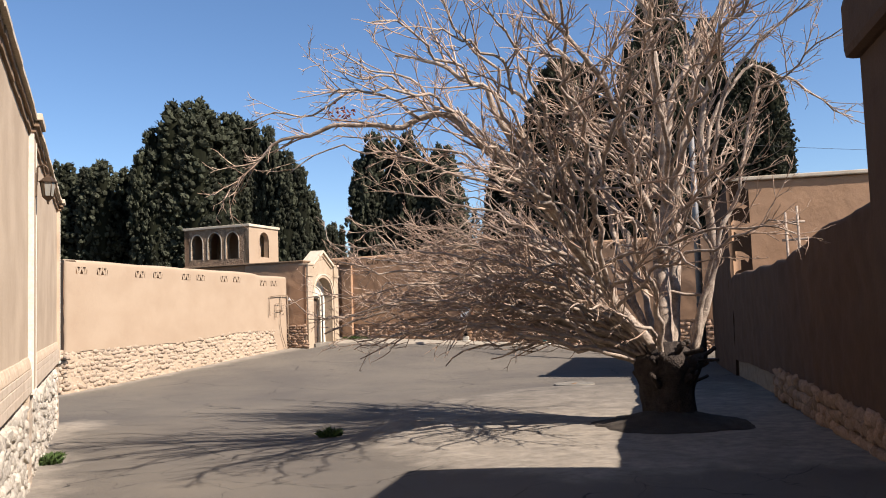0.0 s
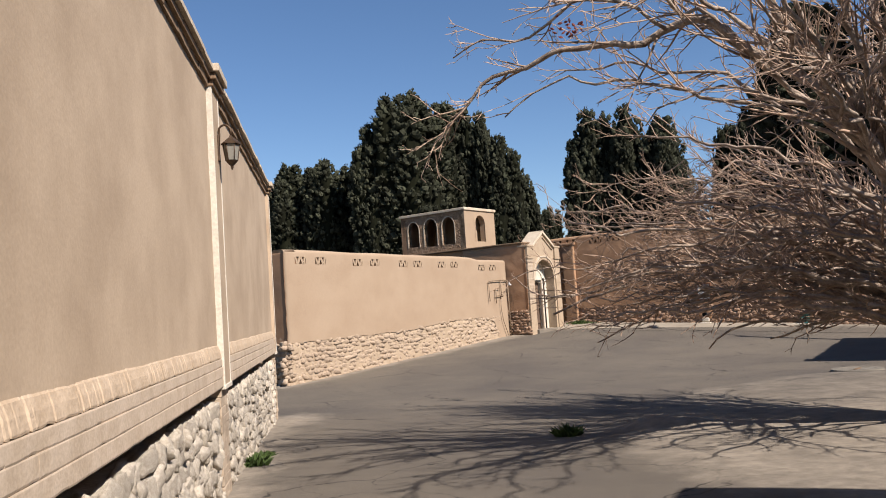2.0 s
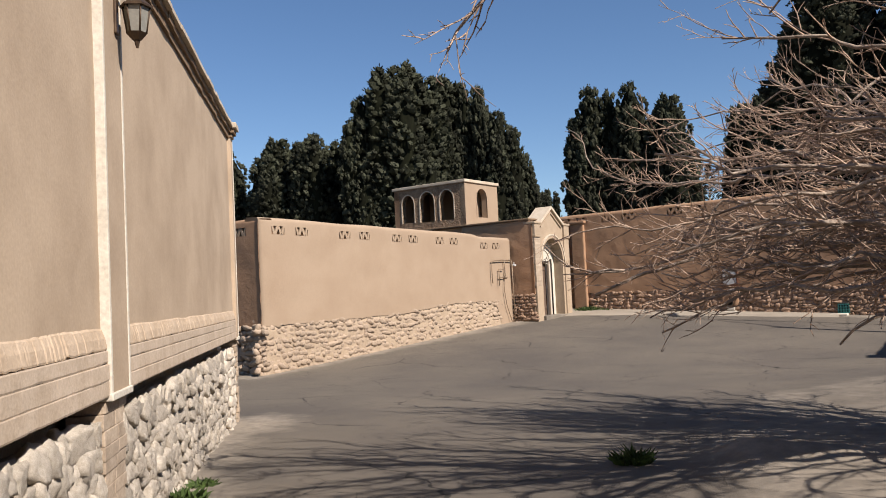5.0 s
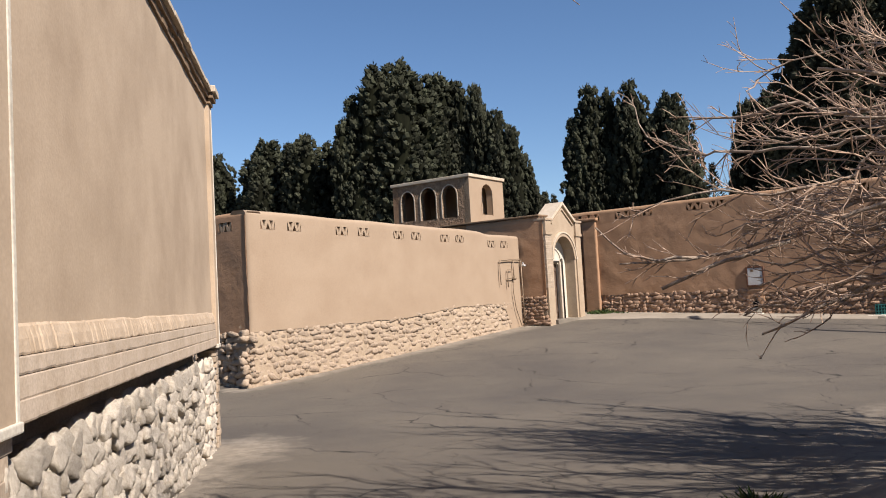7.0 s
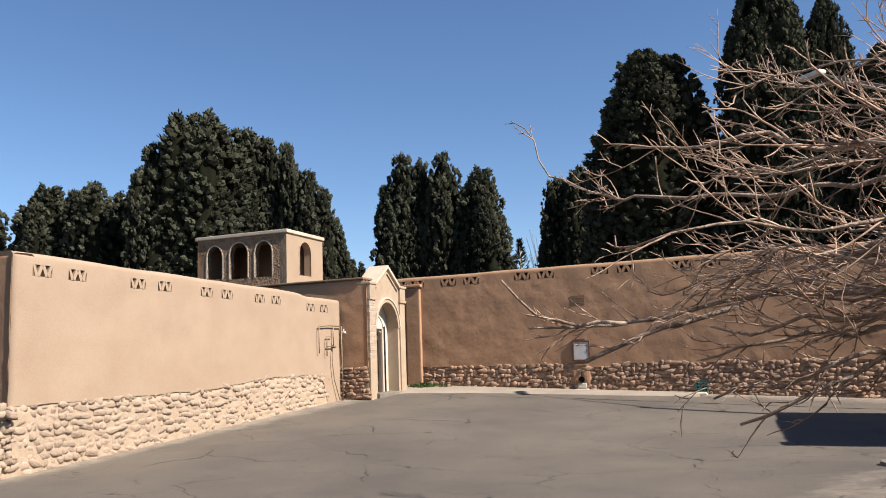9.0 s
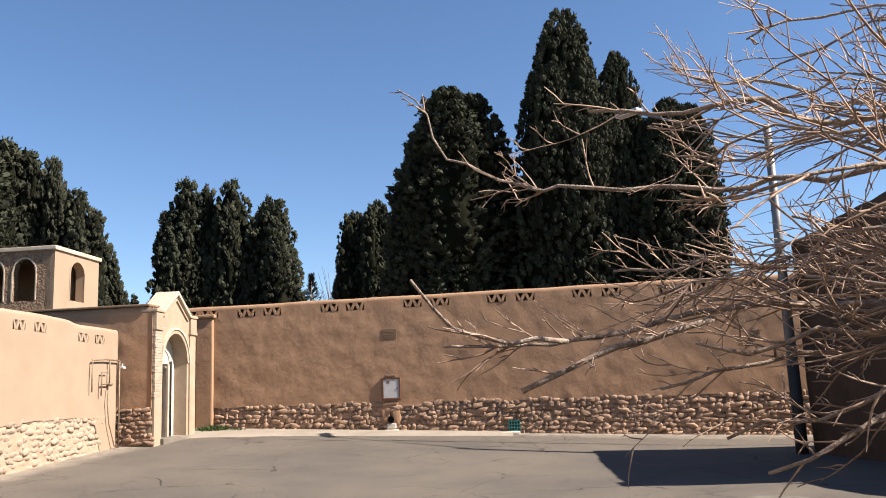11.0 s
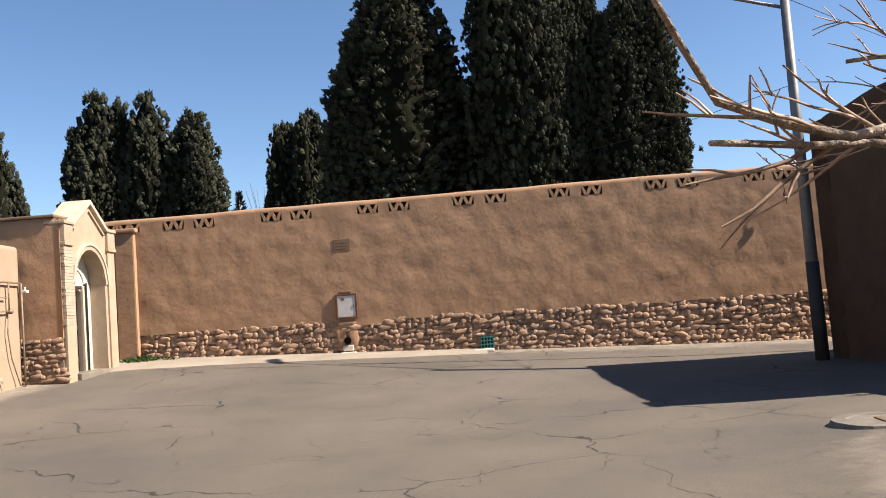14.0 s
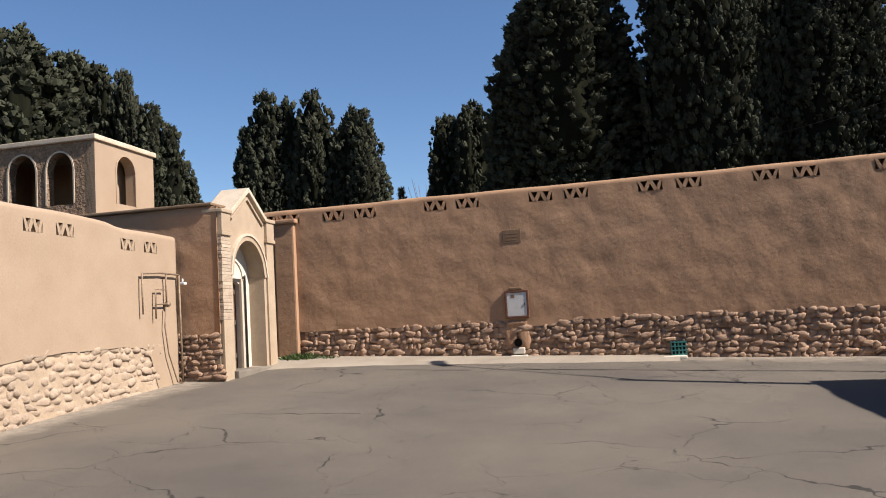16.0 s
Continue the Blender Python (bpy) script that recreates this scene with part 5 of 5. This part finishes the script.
def build_cypresses():
    kinds = [cypress_meshes(s) for s in (2, 5, 9, 14)]
    close = [cypress_meshes(s, 104000, 0.56, 14) for s in (31, 37, 44)]
    trunk_v, trunk_f = [], []
    tube_data([(0, 0, -0.02), (0, 0, 0.3)], [0.16, 0.12], 8, trunk_v, trunk_f)
    tr = mesh_from("trunk", trunk_v, trunk_f, M_bark, True)
    rnd = random.Random(4)
    rows = [
        (-6.7, 78.2, 14.6, 1.9), (-2.5, 74.8, 15.1, 2.5), (0.5, 71.9, 14.7, 2.0), (2.7, 73.8, 14.5, 2.3), (4.2, 66.7, 16.5, 1.8), (7.5, 66.4, 18.9, 3.1),
        (10.2, 68.0, 18.4, 2.6), (13.0, 66.5, 17.2, 1.3), (14.2, 65.2, 14.9, 1.6), (16.2, 66.7, 12.1, 1.5), (23.8, 87.2, 11.6, 1.3), (23.6, 71.7, 18.3, 2.0),
        (26.3, 69.5, 18.1, 1.9), (28.6, 67.4, 16.6, 2.1), (29.0, 53.8, 13.4, 1.4), (28.3, 55.3, 13.0, 1.4), (26.8, 43.9, 17.2, 3.55), (29.6, 43.2, 14.3, 1.75), (25.2, 45.0, 11.5, 1.6),
        (30.6, 39.0, 20.6, 2.7), (32.6, 37.4, 18.2, 1.7), (33.6, 35.2, 15.2, 2.3),
    ]
    for i, (x, y, z, r) in enumerate(rows):
        t = thing("cypress", "tall dense dark green cypress in the walled garden", "tree", "garden cypresses", m=Matrix.Translation((x, y, 0.3)))
        fol, core = close[i % len(close)] if y < 50 else kinds[i % len(kinds)]
        wide = 1.18 if y < 50 else 1.34
        m = Matrix.Rotation(rnd.uniform(0, 6.28), 4, "Z") @ Matrix.Diagonal((r * wide, r * wide, (z - 0.3) * 0.985, 1))
        part_mesh("trunk", tr, t, "", Matrix.Diagonal((1.5, 1.5, z * 0.5, 1)))
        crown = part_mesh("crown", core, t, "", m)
        tagged(part_mesh("foliage", fol, crown), kind="stuff")


build_cypresses()


# ---- street lamp pole ----
def build_pole():
    b = Vector((18.07, 21.58, ground_z(18.07, 21.58)))
    p = thing("street_lamp", "tall grey steel street lamp pole with a long arm", "street lamp", m=Matrix.Translation(b))
    tube("pole", [(0, 0, -0.2), (0, 0, 4.5), (-0.02, -0.03, 7.4)], [0.125, 0.10, 0.085], M_pole, p, sides=14)
    tube("pole_base", [(0, 0, -0.2), (0, 0, 1.9)], [0.132, 0.125], M_pole_d, p, "dark painted pole foot", sides=14)
    tube("arm", [(-0.02, -0.03, 6.95), (-0.3, 1.6, 7.75), (-0.6, 3.2, 8.56)], [0.035, 0.03, 0.03], M_pole, p)
    bm = box_bm(-0.13, 0.13, -0.1, 0.62, -0.05, 0.07, bevel=0.045)
    part("lantern", bm, M_box, p, "pale lamp head", m=Matrix.Translation((-0.6, 3.15, 8.58)))
    return p


build_pole()


# ---- paving, earth and weeds ----
def line_point(s, d):
    return BACK_A + BACK_D * s + BACK_N * d


def build_paving():
    out = [(line_point(s, -0.05).xy, line_point(s, w).xy) for s, w in ((-1.6, 2.7), (-0.6, 2.4), (0.6, 1.8), (3.0, 1.25), (6.0, 1.0), (8.6, 0.75))]
    strip("pavement", [((*p, 0), (*q, 0)) for p, q in out], M_pave, 0.05, "pale dusty concrete strip along the garden wall", ragged=0.10)
    # dark soil heaped round the foot of the tree
    verts, faces = [], []
    rings, sides = 12, 60
    for i in range(rings + 1):
        for k in range(sides):
            a = 2 * math.pi * k / sides
            r = 1.25 * (1 + 0.45 * fbm(math.cos(a) * 1.6, math.sin(a) * 1.6, 3.3, 4)) * i / rings
            x, y = 7.95 + math.cos(a) * r, 10.3 + math.sin(a) * r
            lift = 0.22 * math.exp(-(r / 0.7) ** 2) + 0.05 * fbm(x * 3.1, y * 3.1, 7.7, 4) * (1 - i / rings)
            verts.append((x, y, ground_z(x, y) + 0.012 * fbm(x * 0.5, y * 0.5, 4.2) + (lift if i < rings else -0.04)))
    for i in range(rings):
        for k in range(sides):
            a, b = i * sides + k, i * sides + (k + 1) % sides
            faces.append((a, b, b + sides, a + sides))
    tagged(part_mesh("soil_mound", mesh_from("soil_mound", verts, faces, M_soil, True)), "dark crumbly soil heaped round the tree foot", "soil", kind="structure")
    # two long straight strips painted dark as shadows of overhead cables
    for s0, s1, d0, d1 in ((2.6, 4.4, 2.1, 2.15), (5.2, 15.5, 2.0, 2.6)):
        verts, faces = [], []
        k = 40
        for i in range(k + 1):
            s = s0 + (s1 - s0) * i / k
            p = line_point(s, d0 + (d1 - d0) * i / k + 0.05 * fbm(s * 0.7, 1, 2))
            w = 0.035 * (0.4 + abs(noise.noise(Vector((s * 1.5, 4, 4)))) * 1.6)
            for e in (-w, w):
                q = p + BACK_N * e
                verts.append((q.x, q.y, ground_z(q.x, q.y) + 0.012 * fbm(q.x * 0.5, q.y * 0.5, 4.2) + 0.009))
        faces = [(2 * i, 2 * i + 1, 2 * i + 3, 2 * i + 2) for i in range(k)]
        tagged(part_mesh("seam", mesh_from("seam", verts, faces, M_cable_shadow, True)), "dark line on the asphalt painted as an overhead cable shadow", "seam", kind="structure")


def weeds(x, y, r, count, h, seed):
    rnd = random.Random(seed)
    v, f = [], []
    for _ in range(count):
        a, q = rnd.uniform(0, 6.28), r * math.sqrt(rnd.random())
        px, py = x + math.cos(a) * q, y + math.sin(a) * q * 0.8
        z = ground_z(px, py)
        up = Vector((rnd.gauss(0, 0.5), rnd.gauss(0, 0.5), 1)).normalized()
        side = up.cross(Vector((math.cos(a * 7), math.sin(a * 7), 0.1))).normalized()
        ln, w = h * rnd.uniform(0.4, 1.1) * (1.1 - 0.5 * q / r), rnd.uniform(0.006, 0.016)
        k = len(v)
        p = Vector((px, py, z - 0.01))
        v += [p - side * w, p + side * w, p + up * ln * 0.55 + side * w * 1.4, p + up * ln + Vector((up.x, up.y, 0)) * ln * 0.4, p + up * ln * 0.55 - side * w * 1.4]
        f.append((k, k + 1, k + 2, k + 3, k + 4))
    w = thing("weed_clump", "small clump of green weeds in the dust", "weeds", m=Matrix.Translation((0, 0, 0)))
    tagged(part_mesh("leaf_tuft", mesh_from("leaf_tuft", v, f, M_grass), w), kind="stuff")


build_paving()
weeds(-0.50, 12.6, 0.17, 220, 0.2, 1)
weeds(-0.46, 13.3, 0.12, 90, 0.12, 5)
weeds(3.42, 12.75, 0.17, 260, 0.2, 2)
p = line_point(0.1, 0.35)
weeds(p.x, p.y, 0.48, 520, 0.24, 3)
p = line_point(0.75, 0.3)
weeds(p.x, p.y, 0.30, 220, 0.14, 4)


M_collar = mat("worn_concrete_collar", (0.181, 0.162, 0.131), (0.112, 0.097, 0.078), 5, 50, 0.9, 0.6, 0.01)


def build_manhole():
    c = Vector((11.10, 18.10, ground_z(11.1, 18.1)))
    t = thing("manhole", "pale concrete manhole collar with a worn lid", "manhole", m=Matrix.Translation(c))
    bm = bmesh.new()
    sides = 40
    rings = []
    for r, z in ((0.10, 0.030), (0.34, 0.034), (0.36, 0.045), (0.50, 0.040), (0.54, -0.03)):
        rings.append([bm.verts.new((math.cos(2 * math.pi * k / sides) * r * (1 + 0.10 * fbm(math.cos(2 * math.pi * k / sides) * 2, math.sin(2 * math.pi * k / sides) * 2, r, 4)), math.sin(2 * math.pi * k / sides) * r * (1 + 0.10 * fbm(math.cos(2 * math.pi * k / sides) * 2, 4, r, 4)), z)) for k in range(sides)])
    for r0, r1 in zip(rings, rings[1:]):
        for k in range(sides):
            bm.faces.new((r0[k], r0[(k + 1) % sides], r1[(k + 1) % sides], r1[k]))
    bm.faces.new(rings[0])
    part("collar", bm, M_collar, t)
    part("slot", box_bm(-0.16, 0.16, -0.035, 0.035, 0.02, 0.043, bevel=0.008), M_plaque, t, m=Matrix.Rotation(0.7, 4, "Z"))


build_manhole()


# ---- things on the garden wall ----
WALL = Matrix.Translation(BACK_A) @ Matrix.Rotation(math.atan2(BACK_D.y, BACK_D.x), 4, "Z")  # x along the wall, -y out of it


def on_wall(name, label, category, s, z):
    return thing(name, label, category, m=WALL @ Matrix.Translation((s, 0.004, z)))


def build_meter_box():
    t = on_wall("meter_box", "white metal meter box in a rusty frame on the mud wall", "meter box", 5.19, 1.27)
    for x0, x1, z0, z1 in ((-0.27, -0.225, 0, 0.62), (0.225, 0.27, 0, 0.62), (-0.225, 0.225, 0, 0.04), (-0.225, 0.225, 0.575, 0.62)):
        part("frame", box_bm(x0, x1, -0.062, 0.06, z0, z1, bevel=0.006), M_rust, t, "rust-brown frame bar")
    door = part("door", box_bm(-0.222, 0.222, -0.050, 0.05, 0.043, 0.572, bevel=0.008), M_box, t)
    part("label_plate", box_bm(-0.13, -0.04, -0.054, -0.046, 0.46, 0.53, bevel=0.003), M_plaque, door)
    part("latch", box_bm(0.17, 0.19, -0.064, -0.046, 0.28, 0.34, bevel=0.004), M_pole_d, door)
    part("patch", box_bm(-0.16, 0.14, -0.03, 0.05, 0.625, 0.70, bevel=0.02), M_plaque, t)


def build_plaque():
    t = on_wall("plaque", "small brown clay plaque with worn lines of writing", "plaque", 5.17, 2.98)
    part("tablet", box_bm(-0.21, 0.21, -0.014, 0.05, 0.0, 0.30, bevel=0.006), M_plaque, t)
    for k, (a, b) in enumerate(((-0.16, 0.15), (-0.14, 0.16), (-0.15, 0.10))):
        part("line", box_bm(a, b, -0.019, -0.01, 0.21 - k * 0.075, 0.225 - k * 0.075), M_tile, t)


def build_spout():
    t = on_wall("drain_spout", "round drain hole with a white plaster sill", "drain", 5.17, 0.44)
    v, f = [], []
    tube_data([(0, -0.10, 0.28), (0, 0.25, 0.28)], [0.095, 0.09], 18, v, f, cap=False)
    part_mesh("pipe", mesh_from("pipe", v, f, M_pole_d, True), t)
    # black disc across the pipe, painted as the shade within
    bm = bmesh.new()
    bmesh.ops.create_circle(bm, cap_ends=True, segments=18, radius=0.088, matrix=Matrix.Translation((0, -0.07, 0.28)) @ Matrix.Rotation(math.pi / 2, 4, "X"))
    part("shade_plug", bm, M_hole_shade, t)
    for me, x, z, w, h in zip(stone_meshes(M_back, 3, 77), (-0.16, 0.15, 0.0), (0.42, 0.45, 0.66), (0.30, 0.28, 0.46), (0.62, 0.66, 0.30)):
        part_mesh("mud_patch", me, t, "", Matrix.Translation((x, 0.03, z)) @ Matrix.Diagonal((w, 0.16, h, 1)))
    part("collar", box_bm(-0.13, 0.14, -0.075, 0.05, 0.02, 0.17, bevel=0.03), M_white, t)
    part("sill", box_bm(-0.20, 0.20, -0.16, 0.05, -0.11, 0.0, bevel=0.03), M_white, t)


def build_grate():
    t = on_wall("drain_grate", "small teal metal drain grate at the wall foot", "grate", 8.64, 0.27)
    # black block behind the bars, painted as the shade within
    part("shade_plug", box_bm(-0.16, 0.16, -0.045, 0.05, 0, 0.30), M_hole_shade, t)
    for k in range(5):
        x = -0.16 + k * 0.075
        part("bar", box_bm(x - 0.012, x + 0.018, -0.075, -0.05, 0, 0.30, bevel=0.004), M_teal, t)
    for k in range(4):
        z = 0.0 + k * 0.088
        part("bar", box_bm(-0.17, 0.165, -0.080, -0.060, z, z + 0.026, bevel=0.004), M_teal, t)
    part("apron", box_bm(-0.36, 0.14, -0.42, -0.05, -0.09, 0.0, bevel=0.03), M_white, t)


def build_wall_light():
    t = on_wall("wall_light", "small bare bulb lamp on a bracket of the mud wall", "lamp", 16.32, 3.45)
    tube("bracket", [(0, 0.05, 0.34), (0, -0.17, 0.34), (0, -0.17, 0.10)], 0.014, M_pole_d, t)
    part("holder", box_bm(-0.035, 0.035, -0.205, -0.135, 0.02, 0.12, bevel=0.012), M_rust, t)
    bm = bmesh.new()
    bmesh.ops.create_uvsphere(bm, u_segments=12, v_segments=8, radius=0.045, matrix=Matrix.Translation((0, -0.17, -0.02)) @ Matrix.Diagonal((1, 1, 1.25, 1)))
    part("bulb", bm, M_white, t, smooth=True)


build_meter_box()
build_plaque()
build_spout()
build_grate()
build_wall_light()


# ---- tap pipes on the pale wall ----
LWALL = Matrix.Translation(LEFT_A) @ Matrix.Rotation(math.atan2(LEFT_DIR.y, LEFT_DIR.x), 4, "Z")


def build_pipes():
    t = thing("water_pipe", "rusty bent water pipes with a tap on the wall", "pipe", m=LWALL)
    y = -0.075
    zb = left_bottom(11.0) - 0.02
    tube("riser", [(11.08, y, zb), (11.06, y, 1.4), (11.04, y, 2.50)], 0.020, M_metal, t)
    tube("top_pipe", [(11.04, y, 2.50), (10.4, y, 2.51), (9.80, y, 2.48)], 0.018, M_metal, t)
    tube("down_pipe", [(9.80, y, 2.49), (9.79, y, 2.1), (9.80, y, 1.74)], 0.015, M_metal, t)
    tube("middle_pipe", [(10.58, y, 2.50), (10.58, y, 1.92)], 0.017, M_metal, t)
    tube("loop_pipe", [(10.50, y, 2.20), (10.22, y, 2.20), (10.21, y, 1.66)], 0.015, M_metal, t)
    tube("branch_pipe", [(10.22, y, 1.93), (10.62, y, 1.93)], 0.016, M_metal, t)
    bm = bmesh.new()
    bmesh.ops.create_uvsphere(bm, u_segments=10, v_segments=8, radius=0.055, matrix=Matrix.Translation((10.62, y, 1.93)) @ Matrix.Diagonal((1.2, 1, 1, 1)))
    part("valve", bm, M_metal, t, smooth=True)
    tube("hose", [(10.55, y, 1.88), (10.50, y, 1.5), (10.62, y + 0.01, 1.0), (10.85, y - 0.02, zb + 0.06), (11.05, y - 0.02, zb + 0.02)], 0.013, M_metal, t)
    tap = part("tap", box_bm(11.06, 11.17, y - 0.10, y + 0.03, 2.30, 2.36, bevel=0.02), M_box, t, "pale metal tap")
    part("tap_handle", box_bm(11.09, 11.13, y - 0.05, y - 0.02, 2.36, 2.43, bevel=0.008), M_box, tap)


build_pipes()


# ---- lantern on the house wall ----
def build_lantern():
    x0 = HOUSE_X + 0.052
    t = thing("wall_lantern", "bronze gooseneck wall lantern with glass panes", "lamp", m=Matrix.Translation((x0, 10.93, 3.29)))
    part("wall_plate", box_bm(-0.01, 0.018, -0.035, 0.035, -0.02, 0.26, bevel=0.008), M_lamp, t)
    arc = [(0.01, 0, 0.12), (0.02, 0, 0.26)] + [(0.075 - 0.06 * math.cos(a), 0, 0.30 + 0.06 * math.sin(a)) for a in [math.pi * k / 8 for k in range(1, 9)]] + [(0.135, 0, 0.235)]
    tube("gooseneck", arc, 0.011, M_lamp, t)
    cx = 0.135

    def frustum(r0, r1, z0, z1, sides=6):
        bm = bmesh.new()
        lo = [bm.verts.new((cx + math.cos(2 * math.pi * k / sides) * r0, math.sin(2 * math.pi * k / sides) * r0, z0)) for k in range(sides)]
        hi = [bm.verts.new((cx + math.cos(2 * math.pi * k / sides) * r1, math.sin(2 * math.pi * k / sides) * r1, z1)) for k in range(sides)]
        for k in range(sides):
            bm.faces.new((lo[k], lo[(k + 1) % sides], hi[(k + 1) % sides], hi[k]))
        bm.faces.new(lo)
        bm.faces.new(hi)
        return bm

    part("hood", frustum(0.100, 0.032, 0.165, 0.225), M_lamp, t)
    part("hood_rim", frustum(0.105, 0.105, 0.152, 0.166), M_lamp, t)
    part("finial", frustum(0.02, 0.012, 0.225, 0.25), M_lamp, t)
    part("glass", frustum(0.058, 0.082, -0.015, 0.152), M_glass, t, "dusty glass panes")
    for k in range(6):
        a = 2 * math.pi * k / 6
        tube("glazing_bar", [(cx + math.cos(a) * 0.060, math.sin(a) * 0.060, -0.015), (cx + math.cos(a) * 0.085, math.sin(a) * 0.085, 0.152)], 0.006, M_lamp, t, sides=5)
    part("cup", frustum(0.028, 0.068, -0.06, -0.013), M_lamp, t)
    part("drop", frustum(0.008, 0.02, -0.11, -0.06), M_lamp, t)


M_glass = mat("dusty_lamp_glass", (0.225, 0.212, 0.181), (0.187, 0.174, 0.143), 6, 30, 0.15, 0)
build_lantern()


# ---- timber props by the sunlit return, cables, far shrubs ----
def build_props():
    c = RIGHT_A + RIGHT_D * 11.6 - RIGHT_N * 1.3
    t = thing("pole_frame", "rough wooden pole frame standing behind the wall", "frame", m=Matrix.Translation((c.x, c.y, 0)) @ Matrix.Rotation(math.atan2(-RIGHT_N.y, -RIGHT_N.x), 4, "Z"))
    for x, h in ((0.0, 3.9), (0.28, 4.05), (1.15, 3.3)):
        tube("post", [(x, 0, -0.4), (x + 0.02, 0, 2.0), (x, 0.02, h)], [0.04, 0.036, 0.03], M_bark, t)
    tube("crossbar", [(-0.1, 0.03, 3.2), (1.25, 0.03, 3.25)], 0.03, M_bark, t)
    tube("crossbar", [(-0.1, 0.03, 3.65), (0.45, 0.03, 3.65)], 0.028, M_bark, t)


def build_cable(name, a, b, sag, label):
    a, b = Vector(a), Vector(b)
    pts = [a.lerp(b, k / 16) - Vector((0, 0, sag * 4 * (k / 16) * (1 - k / 16))) for k in range(17)]
    t = thing(name, label, "cable")
    tube("wire", pts, 0.007, M_cable, t, sides=5)


build_props()
build_cable("cable", (18.06, 21.56, 5.2), (36.0, 47.0, 9.5), 0.5, "thin black cable running from the lamp pole over the wall")
build_cable("cable", (18.05, 21.55, 6.95), (60.0, 20.0, 9.0), 0.6, "thin black cable running from the lamp pole over the yard")


def build_far_shrubs():
    rnd = random.Random(12)
    t = thing("bare_tree", "small leafless pale tree beyond the garden wall", "tree", m=Matrix.Translation((33.0, 66.0, 0.3)))
    v, f = [], []
    for k in range(60):
        a = rnd.uniform(0, 6.28)
        h = rnd.uniform(5, 11.3)
        p0 = Vector((0, 0, h * 0.5))
        p1 = Vector((math.cos(a) * rnd.uniform(0.3, 1.6), math.sin(a) * rnd.uniform(0.3, 1.6), h))
        tube_data([p0, p0.lerp(p1, 0.5) + Vector((0, 0, 0.3)), p1], [0.03, 0.02, 0.012], 3, v, f, cap=False)
    tagged(part_mesh("twig_spray", mesh_from("twig_spray", v, f, M_twig), t), kind="stuff")
    tube("trunk", [(0, 0, -0.5), (0, 0, 4), (0, 0, 8)], [0.18, 0.12, 0.04], M_bark, t)
    t = thing("young_cypress", "thin young evergreen with open branches beyond the wall", "tree", m=Matrix.Translation((30.2, 64.5, 0.3)))
    v, f = [], []
    tube("trunk", [(0, 0, -0.5), (0, 0, 9.6)], [0.12, 0.03], M_bark, t)
    for k in range(700):
        h = rnd.uniform(5.5, 9.9)
        a = rnd.uniform(0, 6.28)
        r = (10.3 - h) * 0.28 * rnd.random() ** 0.5 * (0.6 + 0.5 * math.sin(a * 2 + h * 1.2))
        p = Vector((math.cos(a) * r, math.sin(a) * r, h))
        u = Vector((math.cos(a), math.sin(a), rnd.uniform(0.4, 1.2))).normalized()
        s = u.cross(Vector((rnd.gauss(0, 1), rnd.gauss(0, 1), 0.3))).normalized()
        q = len(v)
        v += [p - s * 0.05, p + s * 0.05, p + u * 0.35]
        f.append((q, q + 1, q + 2))
    tagged(part_mesh("foliage", mesh_from("foliage", v, f, M_leaf), t), kind="stuff")


build_far_shrubs()


def build_seed_pods():
    rnd = random.Random(31)
    t = thing("seed_cluster", "dry reddish seed cluster caught in the bare twigs", "seed cluster", m=Matrix.Translation((2.95, 9.95, 4.28)))
    v, f = [], []
    for _ in range(26):
        p = Vector((rnd.gauss(0, 0.10), rnd.gauss(0, 0.06), rnd.gauss(0, 0.035)))
        d = Vector((rnd.gauss(0, 1), rnd.gauss(0, 1), rnd.gauss(-0.5, 0.6))).normalized() * 0.05
        tube_data([p, p + d * 0.5, p + d], [0.006, 0.014, 0.004], 4, v, f)
    tagged(part_mesh("pod_cluster", mesh_from("pod_cluster", v, f, M_rag), t), kind="stuff")


build_seed_pods()
